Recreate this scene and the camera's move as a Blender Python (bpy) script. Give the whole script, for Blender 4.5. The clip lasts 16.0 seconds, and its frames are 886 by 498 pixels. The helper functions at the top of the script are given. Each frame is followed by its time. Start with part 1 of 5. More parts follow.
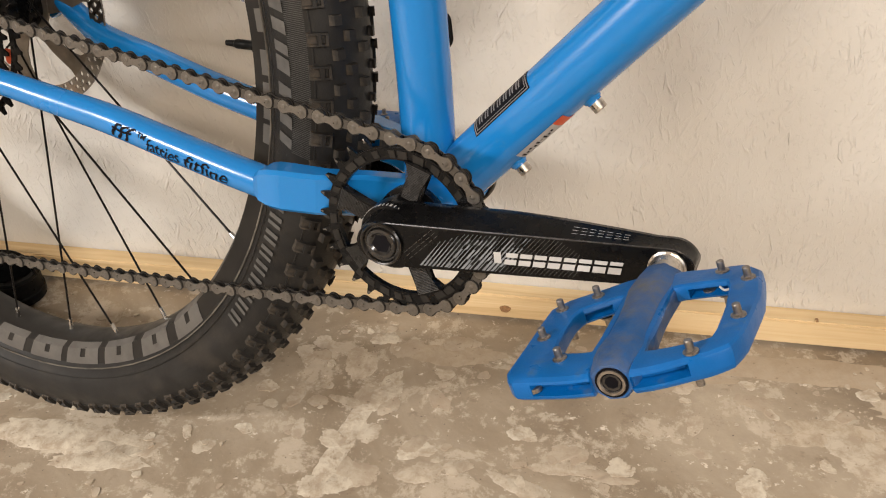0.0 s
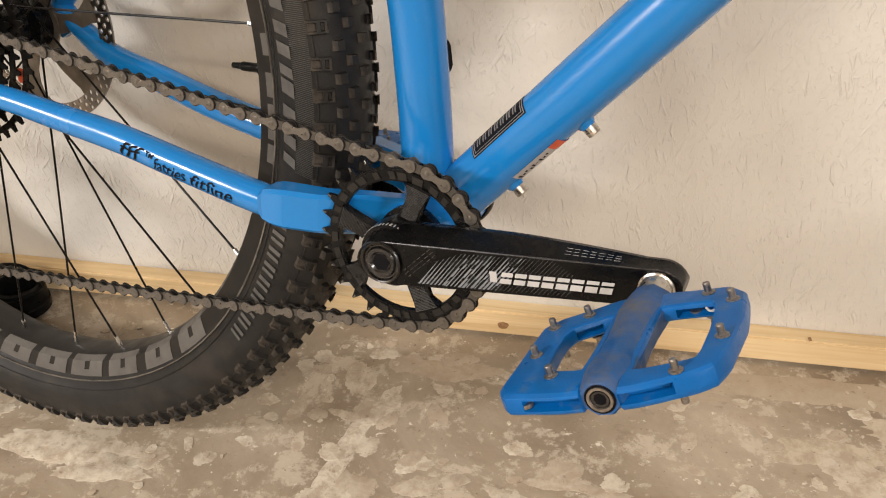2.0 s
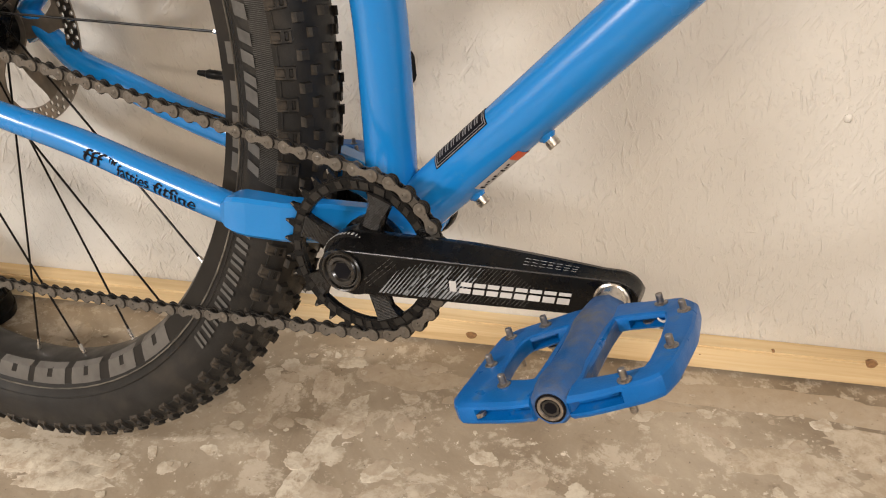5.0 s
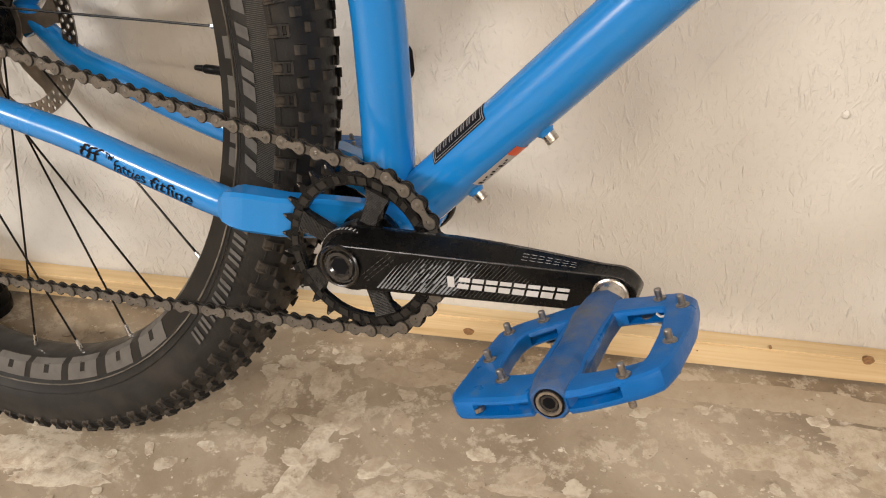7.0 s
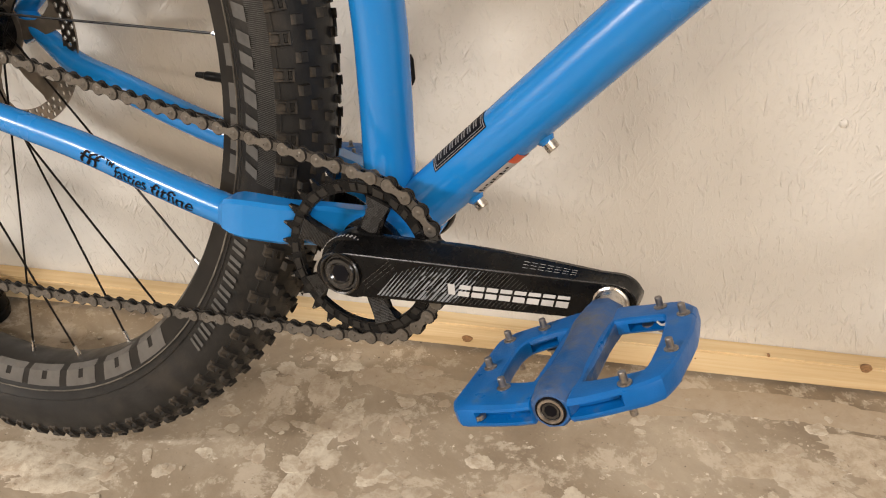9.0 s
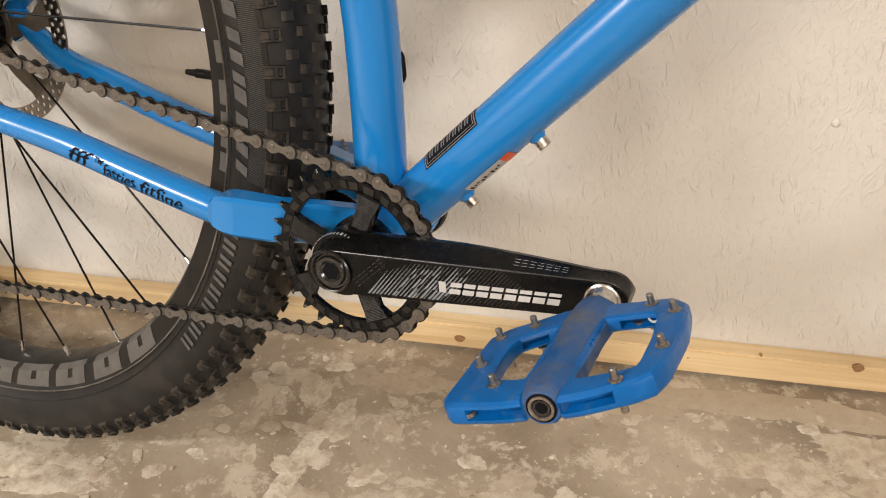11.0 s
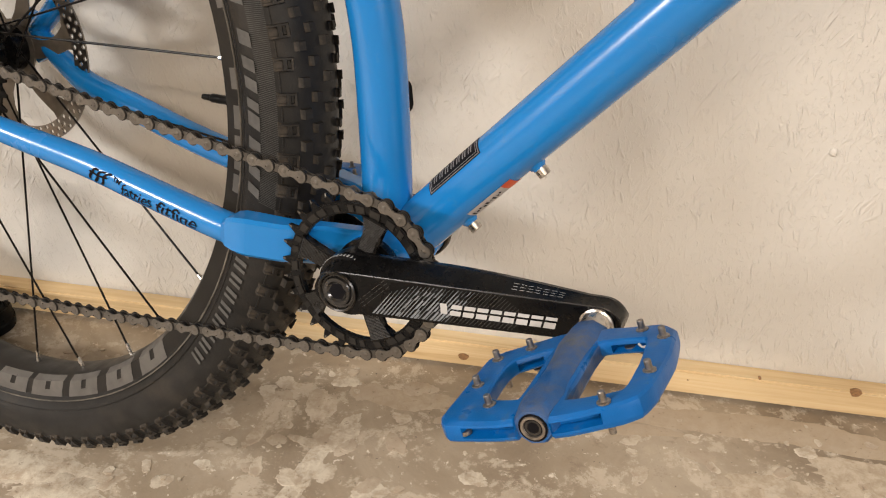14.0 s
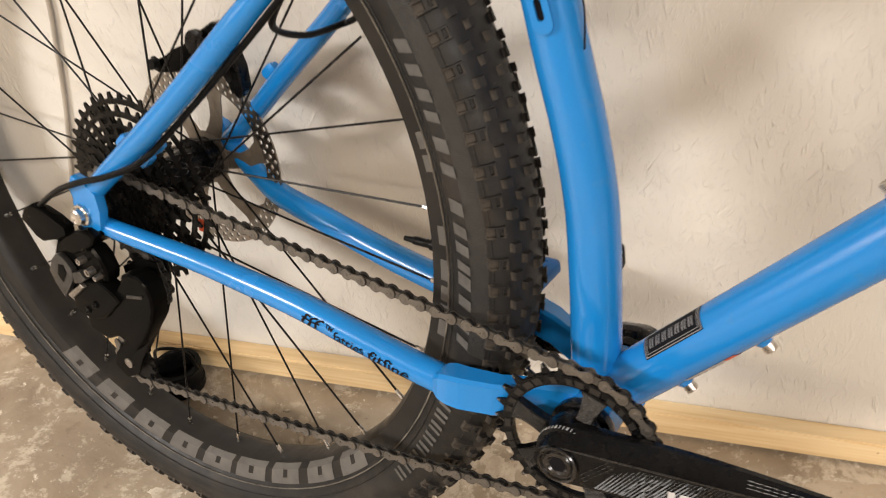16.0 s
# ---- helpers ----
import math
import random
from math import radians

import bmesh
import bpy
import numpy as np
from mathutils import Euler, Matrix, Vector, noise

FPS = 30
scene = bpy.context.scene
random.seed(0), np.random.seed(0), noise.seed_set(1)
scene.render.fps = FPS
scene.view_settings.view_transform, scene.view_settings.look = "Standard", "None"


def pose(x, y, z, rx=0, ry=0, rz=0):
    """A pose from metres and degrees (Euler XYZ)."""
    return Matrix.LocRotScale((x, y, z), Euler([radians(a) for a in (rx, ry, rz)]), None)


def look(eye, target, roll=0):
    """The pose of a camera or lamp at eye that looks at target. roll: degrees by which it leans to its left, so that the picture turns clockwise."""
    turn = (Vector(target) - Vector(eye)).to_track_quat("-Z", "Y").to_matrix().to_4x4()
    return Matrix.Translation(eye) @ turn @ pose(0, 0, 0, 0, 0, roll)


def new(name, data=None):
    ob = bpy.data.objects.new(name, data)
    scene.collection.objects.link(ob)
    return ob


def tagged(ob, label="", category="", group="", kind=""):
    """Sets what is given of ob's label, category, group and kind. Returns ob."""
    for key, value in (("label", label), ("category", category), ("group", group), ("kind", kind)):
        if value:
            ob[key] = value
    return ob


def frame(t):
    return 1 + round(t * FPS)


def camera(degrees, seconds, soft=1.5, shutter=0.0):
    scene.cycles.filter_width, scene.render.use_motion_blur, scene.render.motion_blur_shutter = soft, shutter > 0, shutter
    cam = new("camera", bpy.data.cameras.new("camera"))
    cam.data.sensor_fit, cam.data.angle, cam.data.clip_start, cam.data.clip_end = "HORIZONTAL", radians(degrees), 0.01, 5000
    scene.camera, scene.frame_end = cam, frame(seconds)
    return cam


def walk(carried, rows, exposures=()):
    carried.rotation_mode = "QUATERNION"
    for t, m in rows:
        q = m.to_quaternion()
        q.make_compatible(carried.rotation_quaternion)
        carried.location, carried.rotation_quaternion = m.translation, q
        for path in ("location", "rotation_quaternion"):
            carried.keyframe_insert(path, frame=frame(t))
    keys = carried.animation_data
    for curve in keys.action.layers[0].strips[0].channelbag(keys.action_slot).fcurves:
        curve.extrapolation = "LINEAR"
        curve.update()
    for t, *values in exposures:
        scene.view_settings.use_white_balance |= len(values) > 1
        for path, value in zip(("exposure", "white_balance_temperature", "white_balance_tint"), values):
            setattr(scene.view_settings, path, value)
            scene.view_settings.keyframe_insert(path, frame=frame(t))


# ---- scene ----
cam = camera(55.80, 16.0, soft=1.1, shutter=0.3)
PATH = [
    (0, (0.0982, 0.1269, 0.6167), (-0.0203, 0.9311, 0.0342), -0.25),
    (0.5, (0.0999, 0.1252, 0.6186), (-0.0251, 0.9305, 0.0392), -0.37),
    (1, (0.1009, 0.1233, 0.6209), (-0.0264, 0.9310, 0.0451), -0.32),
    (1.5, (0.1032, 0.1192, 0.6245), (-0.0216, 0.9298, 0.0524), -0.10),
    (2, (0.1018, 0.1164, 0.6278), (-0.0195, 0.9302, 0.0594), 0.19),
    (2.5, (0.1053, 0.1151, 0.6284), (-0.0118, 0.9322, 0.0639), 0.52),
    (3, (0.1079, 0.1123, 0.6311), (-0.0047, 0.9325, 0.0701), 0.84),
    (3.5, (0.1095, 0.1117, 0.6333), (0.0016, 0.9344, 0.0750), 1.06),
    (4, (0.1122, 0.1148, 0.6311), (0.0091, 0.9390, 0.0742), 1.35),
    (6.5, (0.1129, 0.1153, 0.6287), (0.0194, 0.9379, 0.0678), 1.82),
    (7, (0.1120, 0.1153, 0.6281), (0.0192, 0.9379, 0.0671), 1.90),
    (7.5, (0.1081, 0.1149, 0.6284), (0.0158, 0.9377, 0.0676), 1.99),
    (8, (0.1077, 0.1140, 0.6300), (0.0156, 0.9376, 0.0704), 2.03),
    (8.5, (0.1091, 0.1152, 0.6285), (0.0171, 0.9409, 0.0719), 2.12),
    (9, (0.1098, 0.1146, 0.6289), (0.0200, 0.9421, 0.0746), 2.20),
    (11.5, (0.1116, 0.1162, 0.6251), (0.0298, 0.9462, 0.0733), 2.54),
    (12, (0.1108, 0.1167, 0.6252), (0.0293, 0.9475, 0.0746), 2.64),
    (12.5, (0.1101, 0.1130, 0.6284), (0.0287, 0.9456, 0.0804), 2.74),
    (13, (0.1112, 0.1097, 0.6319), (0.0288, 0.9443, 0.0872), 2.86),
    (13.5, (0.1146, 0.1062, 0.6349), (0.0294, 0.9430, 0.0941), 2.95),
    (14, (0.1172, 0.1018, 0.6411), (0.0211, 0.9396, 0.1036), 2.95),
    (14.5, (0.1167, 0.0985, 0.6462), (0.0028, 0.9351, 0.1103), 2.74),
    (15, (0.1185, 0.0996, 0.6779), (-0.0261, 0.9304, 0.1404), 2.46),
    (15.2, (0.1218, 0.0906, 0.7189), (-0.0726, 0.9070, 0.1751), 1.02),
    (15.4, (0.1210, 0.0835, 0.7615), (-0.1131, 0.8919, 0.2214), 0.29),
    (15.5, (0.1163, 0.0908, 0.7723), (-0.1279, 0.8927, 0.2270), -0.47),
    (15.6, (0.1030, 0.0984, 0.7764), (-0.1401, 0.8984, 0.2278), -0.98),
    (15.7, (0.0857, 0.1126, 0.7785), (-0.1536, 0.9090, 0.2231), -1.66),
    (15.8, (0.0734, 0.1351, 0.7825), (-0.1664, 0.9185, 0.2092), -2.54),
    (15.9, (0.0548, 0.1545, 0.7791), (-0.1774, 0.9299, 0.1920), -3.37),
    (16, (0.0354, 0.1745, 0.7671), (-0.1848, 0.9430, 0.1663), -3.60),
]
walk(cam, [(t, look(eye, target, roll)) for t, eye, target, roll in PATH], exposures=[(0.0, 0.0), (6.5, -0.03), (14.5, -0.03), (15.5, 0.02), (16.0, 0.14)])

# ---- world and light ----
world = bpy.data.worlds.new("world")
scene.world = world
world.use_nodes = True
world.node_tree.nodes["Background"].inputs["Color"].default_value = (1.0, 0.86, 0.72, 1)
world.node_tree.nodes["Background"].inputs["Strength"].default_value = 0.05


def lamp(name, at, aim, size, power, colour):
    data = bpy.data.lights.new(name, "AREA")
    data.shape, data.size, data.size_y, data.energy, data.color = "RECTANGLE", size[0], size[1], power, colour
    ob = new(name, data)
    ob.matrix_world = look(at, aim)
    return ob


WARM = (1.0, 0.950, 0.905)
DULL = (1.0, 0.83, 0.65)
# strip lights under the ceiling, out of view: place, length and width, power
# the third is an added warm fill without a known source
LAMPS = [((-3.20, -1.75, 2.32), (1.00, 0.40), 285.0), ((2.10, -2.10, 2.32), (0.60, 0.14), 122.0), ((-0.2, -2.4, 2.32), (1.20, 0.20), 88.0)]
for (at, size, power), tint in zip(LAMPS, (WARM, WARM, DULL)):
    lamp("strip_light", at, (at[0], at[1] + 0.001, 0.0), size, power, tint)

# ---- materials ----


def nodes_of(name):
    m = bpy.data.materials.new(name)
    m.use_nodes = True
    t = m.node_tree
    return m, t, t.nodes["Principled BSDF"]


def node(t, kind, **values):
    n = t.nodes.new(kind)
    for key, v in values.items():
        n.inputs[key.replace("_", " ")].default_value = v
    return n


def ramp(t, source, stops):
    r = t.nodes.new("ShaderNodeValToRGB")
    while len(r.color_ramp.elements) < len(stops):
        r.color_ramp.elements.new(0.5)
    for e, (at, c) in zip(r.color_ramp.elements, stops):
        e.position = at
        e.color = (*c, 1) if isinstance(c, tuple) else (c, c, c, 1)
    t.links.new(source, r.inputs["Fac"])
    return r.outputs["Color"]


def mixed(t, fac, a, b, how="MIX"):
    m = t.nodes.new("ShaderNodeMix")
    m.data_type, m.blend_type = "RGBA", how
    for sock, v in ((m.inputs["Factor"], fac), (m.inputs["A"], a), (m.inputs["B"], b)):
        if isinstance(v, bpy.types.NodeSocket):
            t.links.new(v, sock)
        elif isinstance(v, tuple):
            sock.default_value = (*v, 1)
        else:
            sock.default_value = v
    return m.outputs["Result"]


def noise_at(t, scale, detail=4.0, rough=0.55, distort=0.0, stretch=(1, 1, 1), slant=0.0):
    co = t.nodes.new("ShaderNodeTexCoord")
    mp = t.nodes.new("ShaderNodeMapping")
    mp.inputs["Scale"].default_value = stretch
    source = co.outputs["Object"]
    if slant:
        turn = t.nodes.new("ShaderNodeMapping")
        turn.inputs["Rotation"].default_value = (0, radians(slant), 0)
        t.links.new(source, turn.inputs["Vector"])
        source = turn.outputs["Vector"]
    t.links.new(source, mp.inputs["Vector"])
    n = node(t, "ShaderNodeTexNoise", Scale=scale, Detail=detail, Roughness=rough, Distortion=distort)
    t.links.new(mp.outputs["Vector"], n.inputs["Vector"])
    return n.outputs["Fac"]


def bump(t, bsdf, height, strength, distance):
    b = node(t, "ShaderNodeBump", Strength=strength, Distance=distance)
    t.links.new(height, b.inputs["Height"])
    t.links.new(b.outputs["Normal"], bsdf.inputs["Normal"])


def surface(name, colour, rough=0.5, metal=0.0, vary=0.15, scale=60.0, dirt=None, dirt_amount=0.0, dirt_scale=25.0, relief=0.0, relief_scale=400.0, coat=0.0, rough_vary=0.1, spec=0.5, specks=None):
    """A worn surface: a base colour that wavers at two scales, dirt in patches, fine relief."""
    m, t, b = nodes_of(name)
    dark = tuple(c * (1 - vary) for c in colour)
    light = tuple(min(1.0, c * (1 + vary)) for c in colour)
    out = ramp(t, noise_at(t, scale, 5), [(0.3, dark), (0.7, light)])
    if dirt:
        patch = ramp(t, noise_at(t, dirt_scale, 6, 0.65), [(0.62 - 0.3 * dirt_amount, 0.0), (0.8 - 0.2 * dirt_amount, 0.85)])
        out = mixed(t, patch, out, dirt)
    if specks:
        fleck = ramp(t, noise_at(t, 330, 3, 0.6, 0.6, (1, 1, 0.4)), [(0.70, 0.0), (0.76, 0.8)])
        thin = ramp(t, noise_at(t, 22, 4, 0.6), [(0.50, 0.0), (0.62, 1.0)])
        out = mixed(t, mixed(t, 1.0, fleck, thin, "MULTIPLY"), out, specks)
    t.links.new(out, b.inputs["Base Color"])
    r = ramp(t, noise_at(t, scale * 1.7, 4), [(0.3, max(0.03, rough - rough_vary)), (0.7, min(1.0, rough + rough_vary))])
    t.links.new(r, b.inputs["Roughness"])
    b.inputs["Metallic"].default_value = metal
    b.inputs["Specular IOR Level"].default_value = spec
    b.inputs["Coat Weight"].default_value = coat
    b.inputs["Coat Roughness"].default_value = 0.14
    if relief:
        bump(t, b, noise_at(t, relief_scale, 3), relief, 0.001)
    return m


def plaster():
    m, t, b = nodes_of("wall_plaster")
    base = ramp(t, noise_at(t, 3.0, 5), [(0.35, (0.64, 0.615, 0.573)), (0.7, (0.69, 0.668, 0.626))])
    t.links.new(base, b.inputs["Base Color"])
    b.inputs["Roughness"].default_value = 0.5

    # short raised strokes of the trowel, leaning both ways, thick in places and sparse in others
    def strokes(scale, stretch, slant, lo, hi):
        return ramp(t, noise_at(t, scale, 2.0, 0.5, 0.7, stretch, slant), [(lo, 0.0), (hi, 1.0)])

    one = strokes(120, (1.5, 1, 0.42), 14, 0.56, 0.72)
    two = strokes(90, (1.4, 1, 0.40), -28, 0.58, 0.74)
    grit = strokes(210, (1.0, 1, 0.8), 0, 0.56, 0.72)
    where = ramp(t, noise_at(t, 8, 3, 0.6), [(0.36, 0.35), (0.58, 1.0)])
    where2 = ramp(t, noise_at(t, 11, 3, 0.6, 0.3), [(0.42, 0.0), (0.60, 0.9)])
    h = mixed(t, 1.0, one, where, "MULTIPLY")
    h2 = mixed(t, 1.0, two, where2, "MULTIPLY")
    both = mixed(t, 1.0, h, h2, "LIGHTEN")
    both = mixed(t, 1.0, both, mixed(t, 1.0, grit, (0.45, 0.45, 0.45), "MULTIPLY"), "LIGHTEN")
    h3 = mixed(t, 0.22, both, noise_at(t, 260, 6, 0.7))
    h4 = mixed(t, 0.30, h3, noise_at(t, 24, 4, 0.6))
    bump(t, b, h4, 1.0, 0.0017)
    return m


def concrete():
    m, t, b = nodes_of("floor_concrete")
    tone = ramp(t, noise_at(t, 4.5, 9, 0.66, 0.6), [(0.30, (0.178, 0.136, 0.094)), (0.48, (0.290, 0.236, 0.172)), (0.58, (0.354, 0.296, 0.224)), (0.72, (0.445, 0.382, 0.298))])
    film = ramp(t, noise_at(t, 13, 10, 0.76, 0.25), [(0.535, 0.0), (0.575, 0.6), (0.72, 0.8)])
    out = mixed(t, film, tone, (0.56, 0.495, 0.405))
    veil = ramp(t, noise_at(t, 34, 8, 0.74, 0.2), [(0.555, 0.0), (0.60, 0.5), (0.7, 0.65)])
    out = mixed(t, veil, out, (0.55, 0.49, 0.40))
    flecks = ramp(t, noise_at(t, 75, 7, 0.72, 0.3), [(0.62, 0.0), (0.65, 0.85)])
    out = mixed(t, flecks, out, (0.70, 0.645, 0.555))
    pits = ramp(t, noise_at(t, 34, 6, 0.7), [(0.30, 0.55), (0.40, 0.0)])
    out = mixed(t, pits, out, (0.16, 0.115, 0.08))
    specks = ramp(t, noise_at(t, 210, 3, 0.6), [(0.275, 0.9), (0.32, 0.0)])
    out = mixed(t, specks, out, (0.06, 0.045, 0.035))
    rust = ramp(t, noise_at(t, 2.6, 4), [(0.58, 0.0), (0.75, 0.5)])
    out = mixed(t, rust, out, (0.26, 0.15, 0.09))
    t.links.new(out, b.inputs["Base Color"])
    t.links.new(ramp(t, noise_at(t, 20, 5), [(0.3, 0.36), (0.7, 0.62)]), b.inputs["Roughness"])
    bump(t, b, mixed(t, 0.5, noise_at(t, 40, 6, 0.6), noise_at(t, 260, 4)), 0.35, 0.0014)
    return m


def dried(name, pale, faint):
    """Thin dried plaster, rubbed away in spots; each patch has its own paleness."""
    m, t, b = nodes_of(name)
    info = t.nodes.new("ShaderNodeObjectInfo")
    own = ramp(t, info.outputs["Random"], [(0.1, 0.05), (0.9, 0.8)])
    out = mixed(t, own, pale, faint)
    worn = ramp(t, noise_at(t, 60, 7, 0.72, 0.3), [(0.42, 0.0), (0.60, 0.9)])
    out = mixed(t, worn, out, faint)
    pits = ramp(t, noise_at(t, 150, 4, 0.65), [(0.30, 0.8), (0.38, 0.0)])
    out = mixed(t, pits, out, (0.20, 0.150, 0.105))
    t.links.new(out, b.inputs["Base Color"])
    b.inputs["Roughness"].default_value = 0.62
    bump(t, b, noise_at(t, 220, 5, 0.6), 0.3, 0.0008)
    return m


def pine():
    m, t, b = nodes_of("pine_wood")
    grain = noise_at(t, 60, 5, 0.6, 1.2, (0.05, 1, 1.6))
    base = ramp(t, grain, [(0.3, (0.58, 0.405, 0.205)), (0.52, (0.71, 0.535, 0.305)), (0.7, (0.77, 0.62, 0.385))])
    stain = ramp(t, noise_at(t, 4, 4, 0.5, 0.5, (0.5, 1, 2.5)), [(0.55, 0.0), (0.75, 0.35)])
    out = mixed(t, stain, base, (0.45, 0.30, 0.15))
    t.links.new(out, b.inputs["Base Color"])
    b.inputs["Roughness"].default_value = 0.6
    bump(t, b, grain, 0.25, 0.001)
    return m


BLUE = surface("blue_paint", (0.008, 0.190, 0.55), 0.24, spec=0.42, vary=0.04, scale=9, rough_vary=0.04, coat=0.4, relief=0.02, relief_scale=220, dirt=(0.04, 0.20, 0.48), dirt_amount=0.05, dirt_scale=70)
NYLON = surface("blue_nylon", (0.001, 0.106, 0.370), 0.36, spec=0.28, vary=0.14, scale=60, dirt=(0.08, 0.12, 0.16), dirt_amount=0.12, dirt_scale=60, relief=0.15, relief_scale=900)
RUBBER = surface("tyre_rubber", (0.0172, 0.0166, 0.0160), 0.48, spec=0.22, vary=0.25, scale=40, dirt=(0.040, 0.034, 0.028), dirt_amount=0.26, dirt_scale=18, relief=0.2, relief_scale=700, specks=(0.17, 0.16, 0.145))
KNOB = surface("tread_rubber", (0.020, 0.0185, 0.0170), 0.55, spec=0.22, vary=0.3, scale=50, dirt=(0.078, 0.063, 0.048), dirt_amount=0.45, dirt_scale=70, relief=0.3, relief_scale=600)
RIM = surface("rim_black", (0.019, 0.0175, 0.016), 0.42, spec=0.18, vary=0.2, scale=30, dirt=(0.028, 0.024, 0.020), dirt_amount=0.22, dirt_scale=30)
BLACK = surface("black_anodised", (0.0035, 0.0035, 0.0038), 0.27, spec=0.17, vary=0.2, scale=80, dirt=(0.016, 0.0145, 0.013), dirt_amount=0.06, dirt_scale=60, relief=0.05, relief_scale=900)
SATIN = surface("black_plastic", (0.0055, 0.0055, 0.0055), 0.34, spec=0.10, vary=0.25, scale=90, dirt=(0.020, 0.017, 0.015), dirt_amount=0.1, dirt_scale=70)
GEAR = surface("glossy_black_resin", (0.0030, 0.0029, 0.0028), 0.22, spec=0.04, vary=0.2, scale=80, rough_vary=0.05)
RIB = surface("turned_black", (0.040, 0.039, 0.038), 0.3, spec=0.3, vary=0.15, scale=80)
BADGE = surface("badge_silver", (0.20, 0.20, 0.205), 0.35, vary=0.1, scale=80)
DUST = surface("pale_dust", (0.13, 0.118, 0.098), 0.8, vary=0.3, scale=60, dirt=(0.03, 0.026, 0.022), dirt_amount=0.6, dirt_scale=35)
CHAIN = surface("chain_steel", (0.150, 0.139, 0.125), 0.36, metal=0.75, vary=0.22, scale=160, dirt=(0.09, 0.078, 0.066), dirt_amount=0.22, dirt_scale=150, rough_vary=0.12)
CHAIN_INNER = surface("inner_chain_steel", (0.085, 0.078, 0.069), 0.42, metal=0.6, vary=0.25, scale=160, dirt=(0.05, 0.043, 0.036), dirt_amount=0.3, dirt_scale=150)
CHAIN_GREASE = surface("greasy_steel", (0.020, 0.018, 0.016), 0.42, metal=0.5, vary=0.3, scale=160, dirt=(0.02, 0.017, 0.014), dirt_amount=0.3, dirt_scale=150)
WORN_NYLON = surface("worn_blue_nylon", (0.002, 0.088, 0.30), 0.5, spec=0.3, vary=0.14, scale=70, dirt=(0.125, 0.112, 0.084), dirt_amount=0.74, dirt_scale=34, relief=0.25, relief_scale=700)
# base lightened to draw the crank's edge highlight; also on the bolt ring
GLOSS = surface("polished_black_highlight", (0.075, 0.074, 0.074), 0.28, metal=1.0, vary=0.1, scale=60, rough_vary=0.04)
CABLE = surface("pale_cable", (0.40, 0.36, 0.31), 0.5, vary=0.1, scale=40)
STEEL = surface("bare_steel", (0.55, 0.52, 0.48), 0.3, metal=1.0, vary=0.2, scale=150, dirt=(0.16, 0.12, 0.09), dirt_amount=0.2, dirt_scale=120)
PINS = surface("pin_steel", (0.30, 0.275, 0.25), 0.38, metal=0.9, vary=0.3, scale=300, dirt=(0.10, 0.08, 0.06), dirt_amount=0.3, dirt_scale=260)
ROTOR = surface("rotor_steel", (0.25, 0.232, 0.212), 0.33, metal=1.0, vary=0.2, scale=60, dirt=(0.30, 0.22, 0.16), dirt_amount=0.3, dirt_scale=40)
LINK = surface("grey_link_metal", (0.058, 0.056, 0.054), 0.38, metal=0.6, vary=0.2, scale=120, dirt=(0.04, 0.036, 0.032), dirt_amount=0.3, dirt_scale=90)
COG = surface("cassette_black", (0.006, 0.0056, 0.0052), 0.32, spec=0.1, metal=0.1, vary=0.3, scale=90, dirt=(0.03, 0.026, 0.022), dirt_amount=0.25, dirt_scale=60)
SPOKE = surface("spoke_black", (0.010, 0.009, 0.0085), 0.3, spec=0.15, vary=0.2, scale=60)
SILVER = surface("silver_alloy", (0.62, 0.60, 0.57), 0.28, metal=1.0, vary=0.12, scale=90)
ROTOR_ARM = surface("rotor_arm_steel", (0.20, 0.172, 0.140), 0.42, metal=0.6, vary=0.25, scale=60, dirt=(0.12, 0.095, 0.075), dirt_amount=0.3, dirt_scale=40)
GREY_DECAL = surface("grey_decal", (0.092, 0.087, 0.081), 0.45, vary=0.15, scale=70, dirt=(0.06, 0.052, 0.046), dirt_amount=0.2, dirt_scale=60)
TYRE_DECAL = surface("tyre_print", (0.074, 0.072, 0.069), 0.6, vary=0.25, scale=80, dirt=(0.04, 0.036, 0.032), dirt_amount=0.35, dirt_scale=60)
HATCH_DARK = surface("dark_hatching", (0.048, 0.048, 0.046), 0.6, vary=0.2, scale=80)
WHITE_DECAL = surface("white_decal", (0.44, 0.44, 0.445), 0.4, vary=0.05, scale=90)
HATCH = surface("hatch_print", (0.17, 0.185, 0.205), 0.3, vary=0.2, scale=60)
INK = surface("black_ink", (0.004, 0.004, 0.006), 0.55, spec=0.1, vary=0.1)
ORANGE = surface("orange_print", (0.62, 0.09, 0.03), 0.45, vary=0.08)
WALL, FLOOR, WOOD = plaster(), concrete(), pine()
KNOT = surface("wood_knot", (0.30, 0.165, 0.075), 0.55, vary=0.35, scale=300, dirt=(0.12, 0.06, 0.03), dirt_amount=0.3, dirt_scale=220)
SPLAT = dried("dried_plaster", (0.60, 0.55, 0.455), (0.37, 0.30, 0.225))
SKIM = dried("plaster_skim", (0.50, 0.435, 0.345), (0.36, 0.29, 0.21))
# unseen walls of the room, coloured dark so that they bounce little light
UNSEEN_WALL = surface("dull_brown_wall", (0.20, 0.165, 0.13), 0.8, vary=0.2, scale=3)
CEIL = surface("ceiling_paint", (0.42, 0.38, 0.33), 0.8, vary=0.08, scale=4)
GLOW, glow_tree, glow_bsdf = nodes_of("lamp_glass")
glow_bsdf.inputs["Emission Color"].default_value = (*WARM, 1)
glow_bsdf.inputs["Emission Strength"].default_value = 6.0
glow_bsdf.inputs["Base Color"].default_value = (0.8, 0.8, 0.78, 1)

# ---- mesh helpers ----


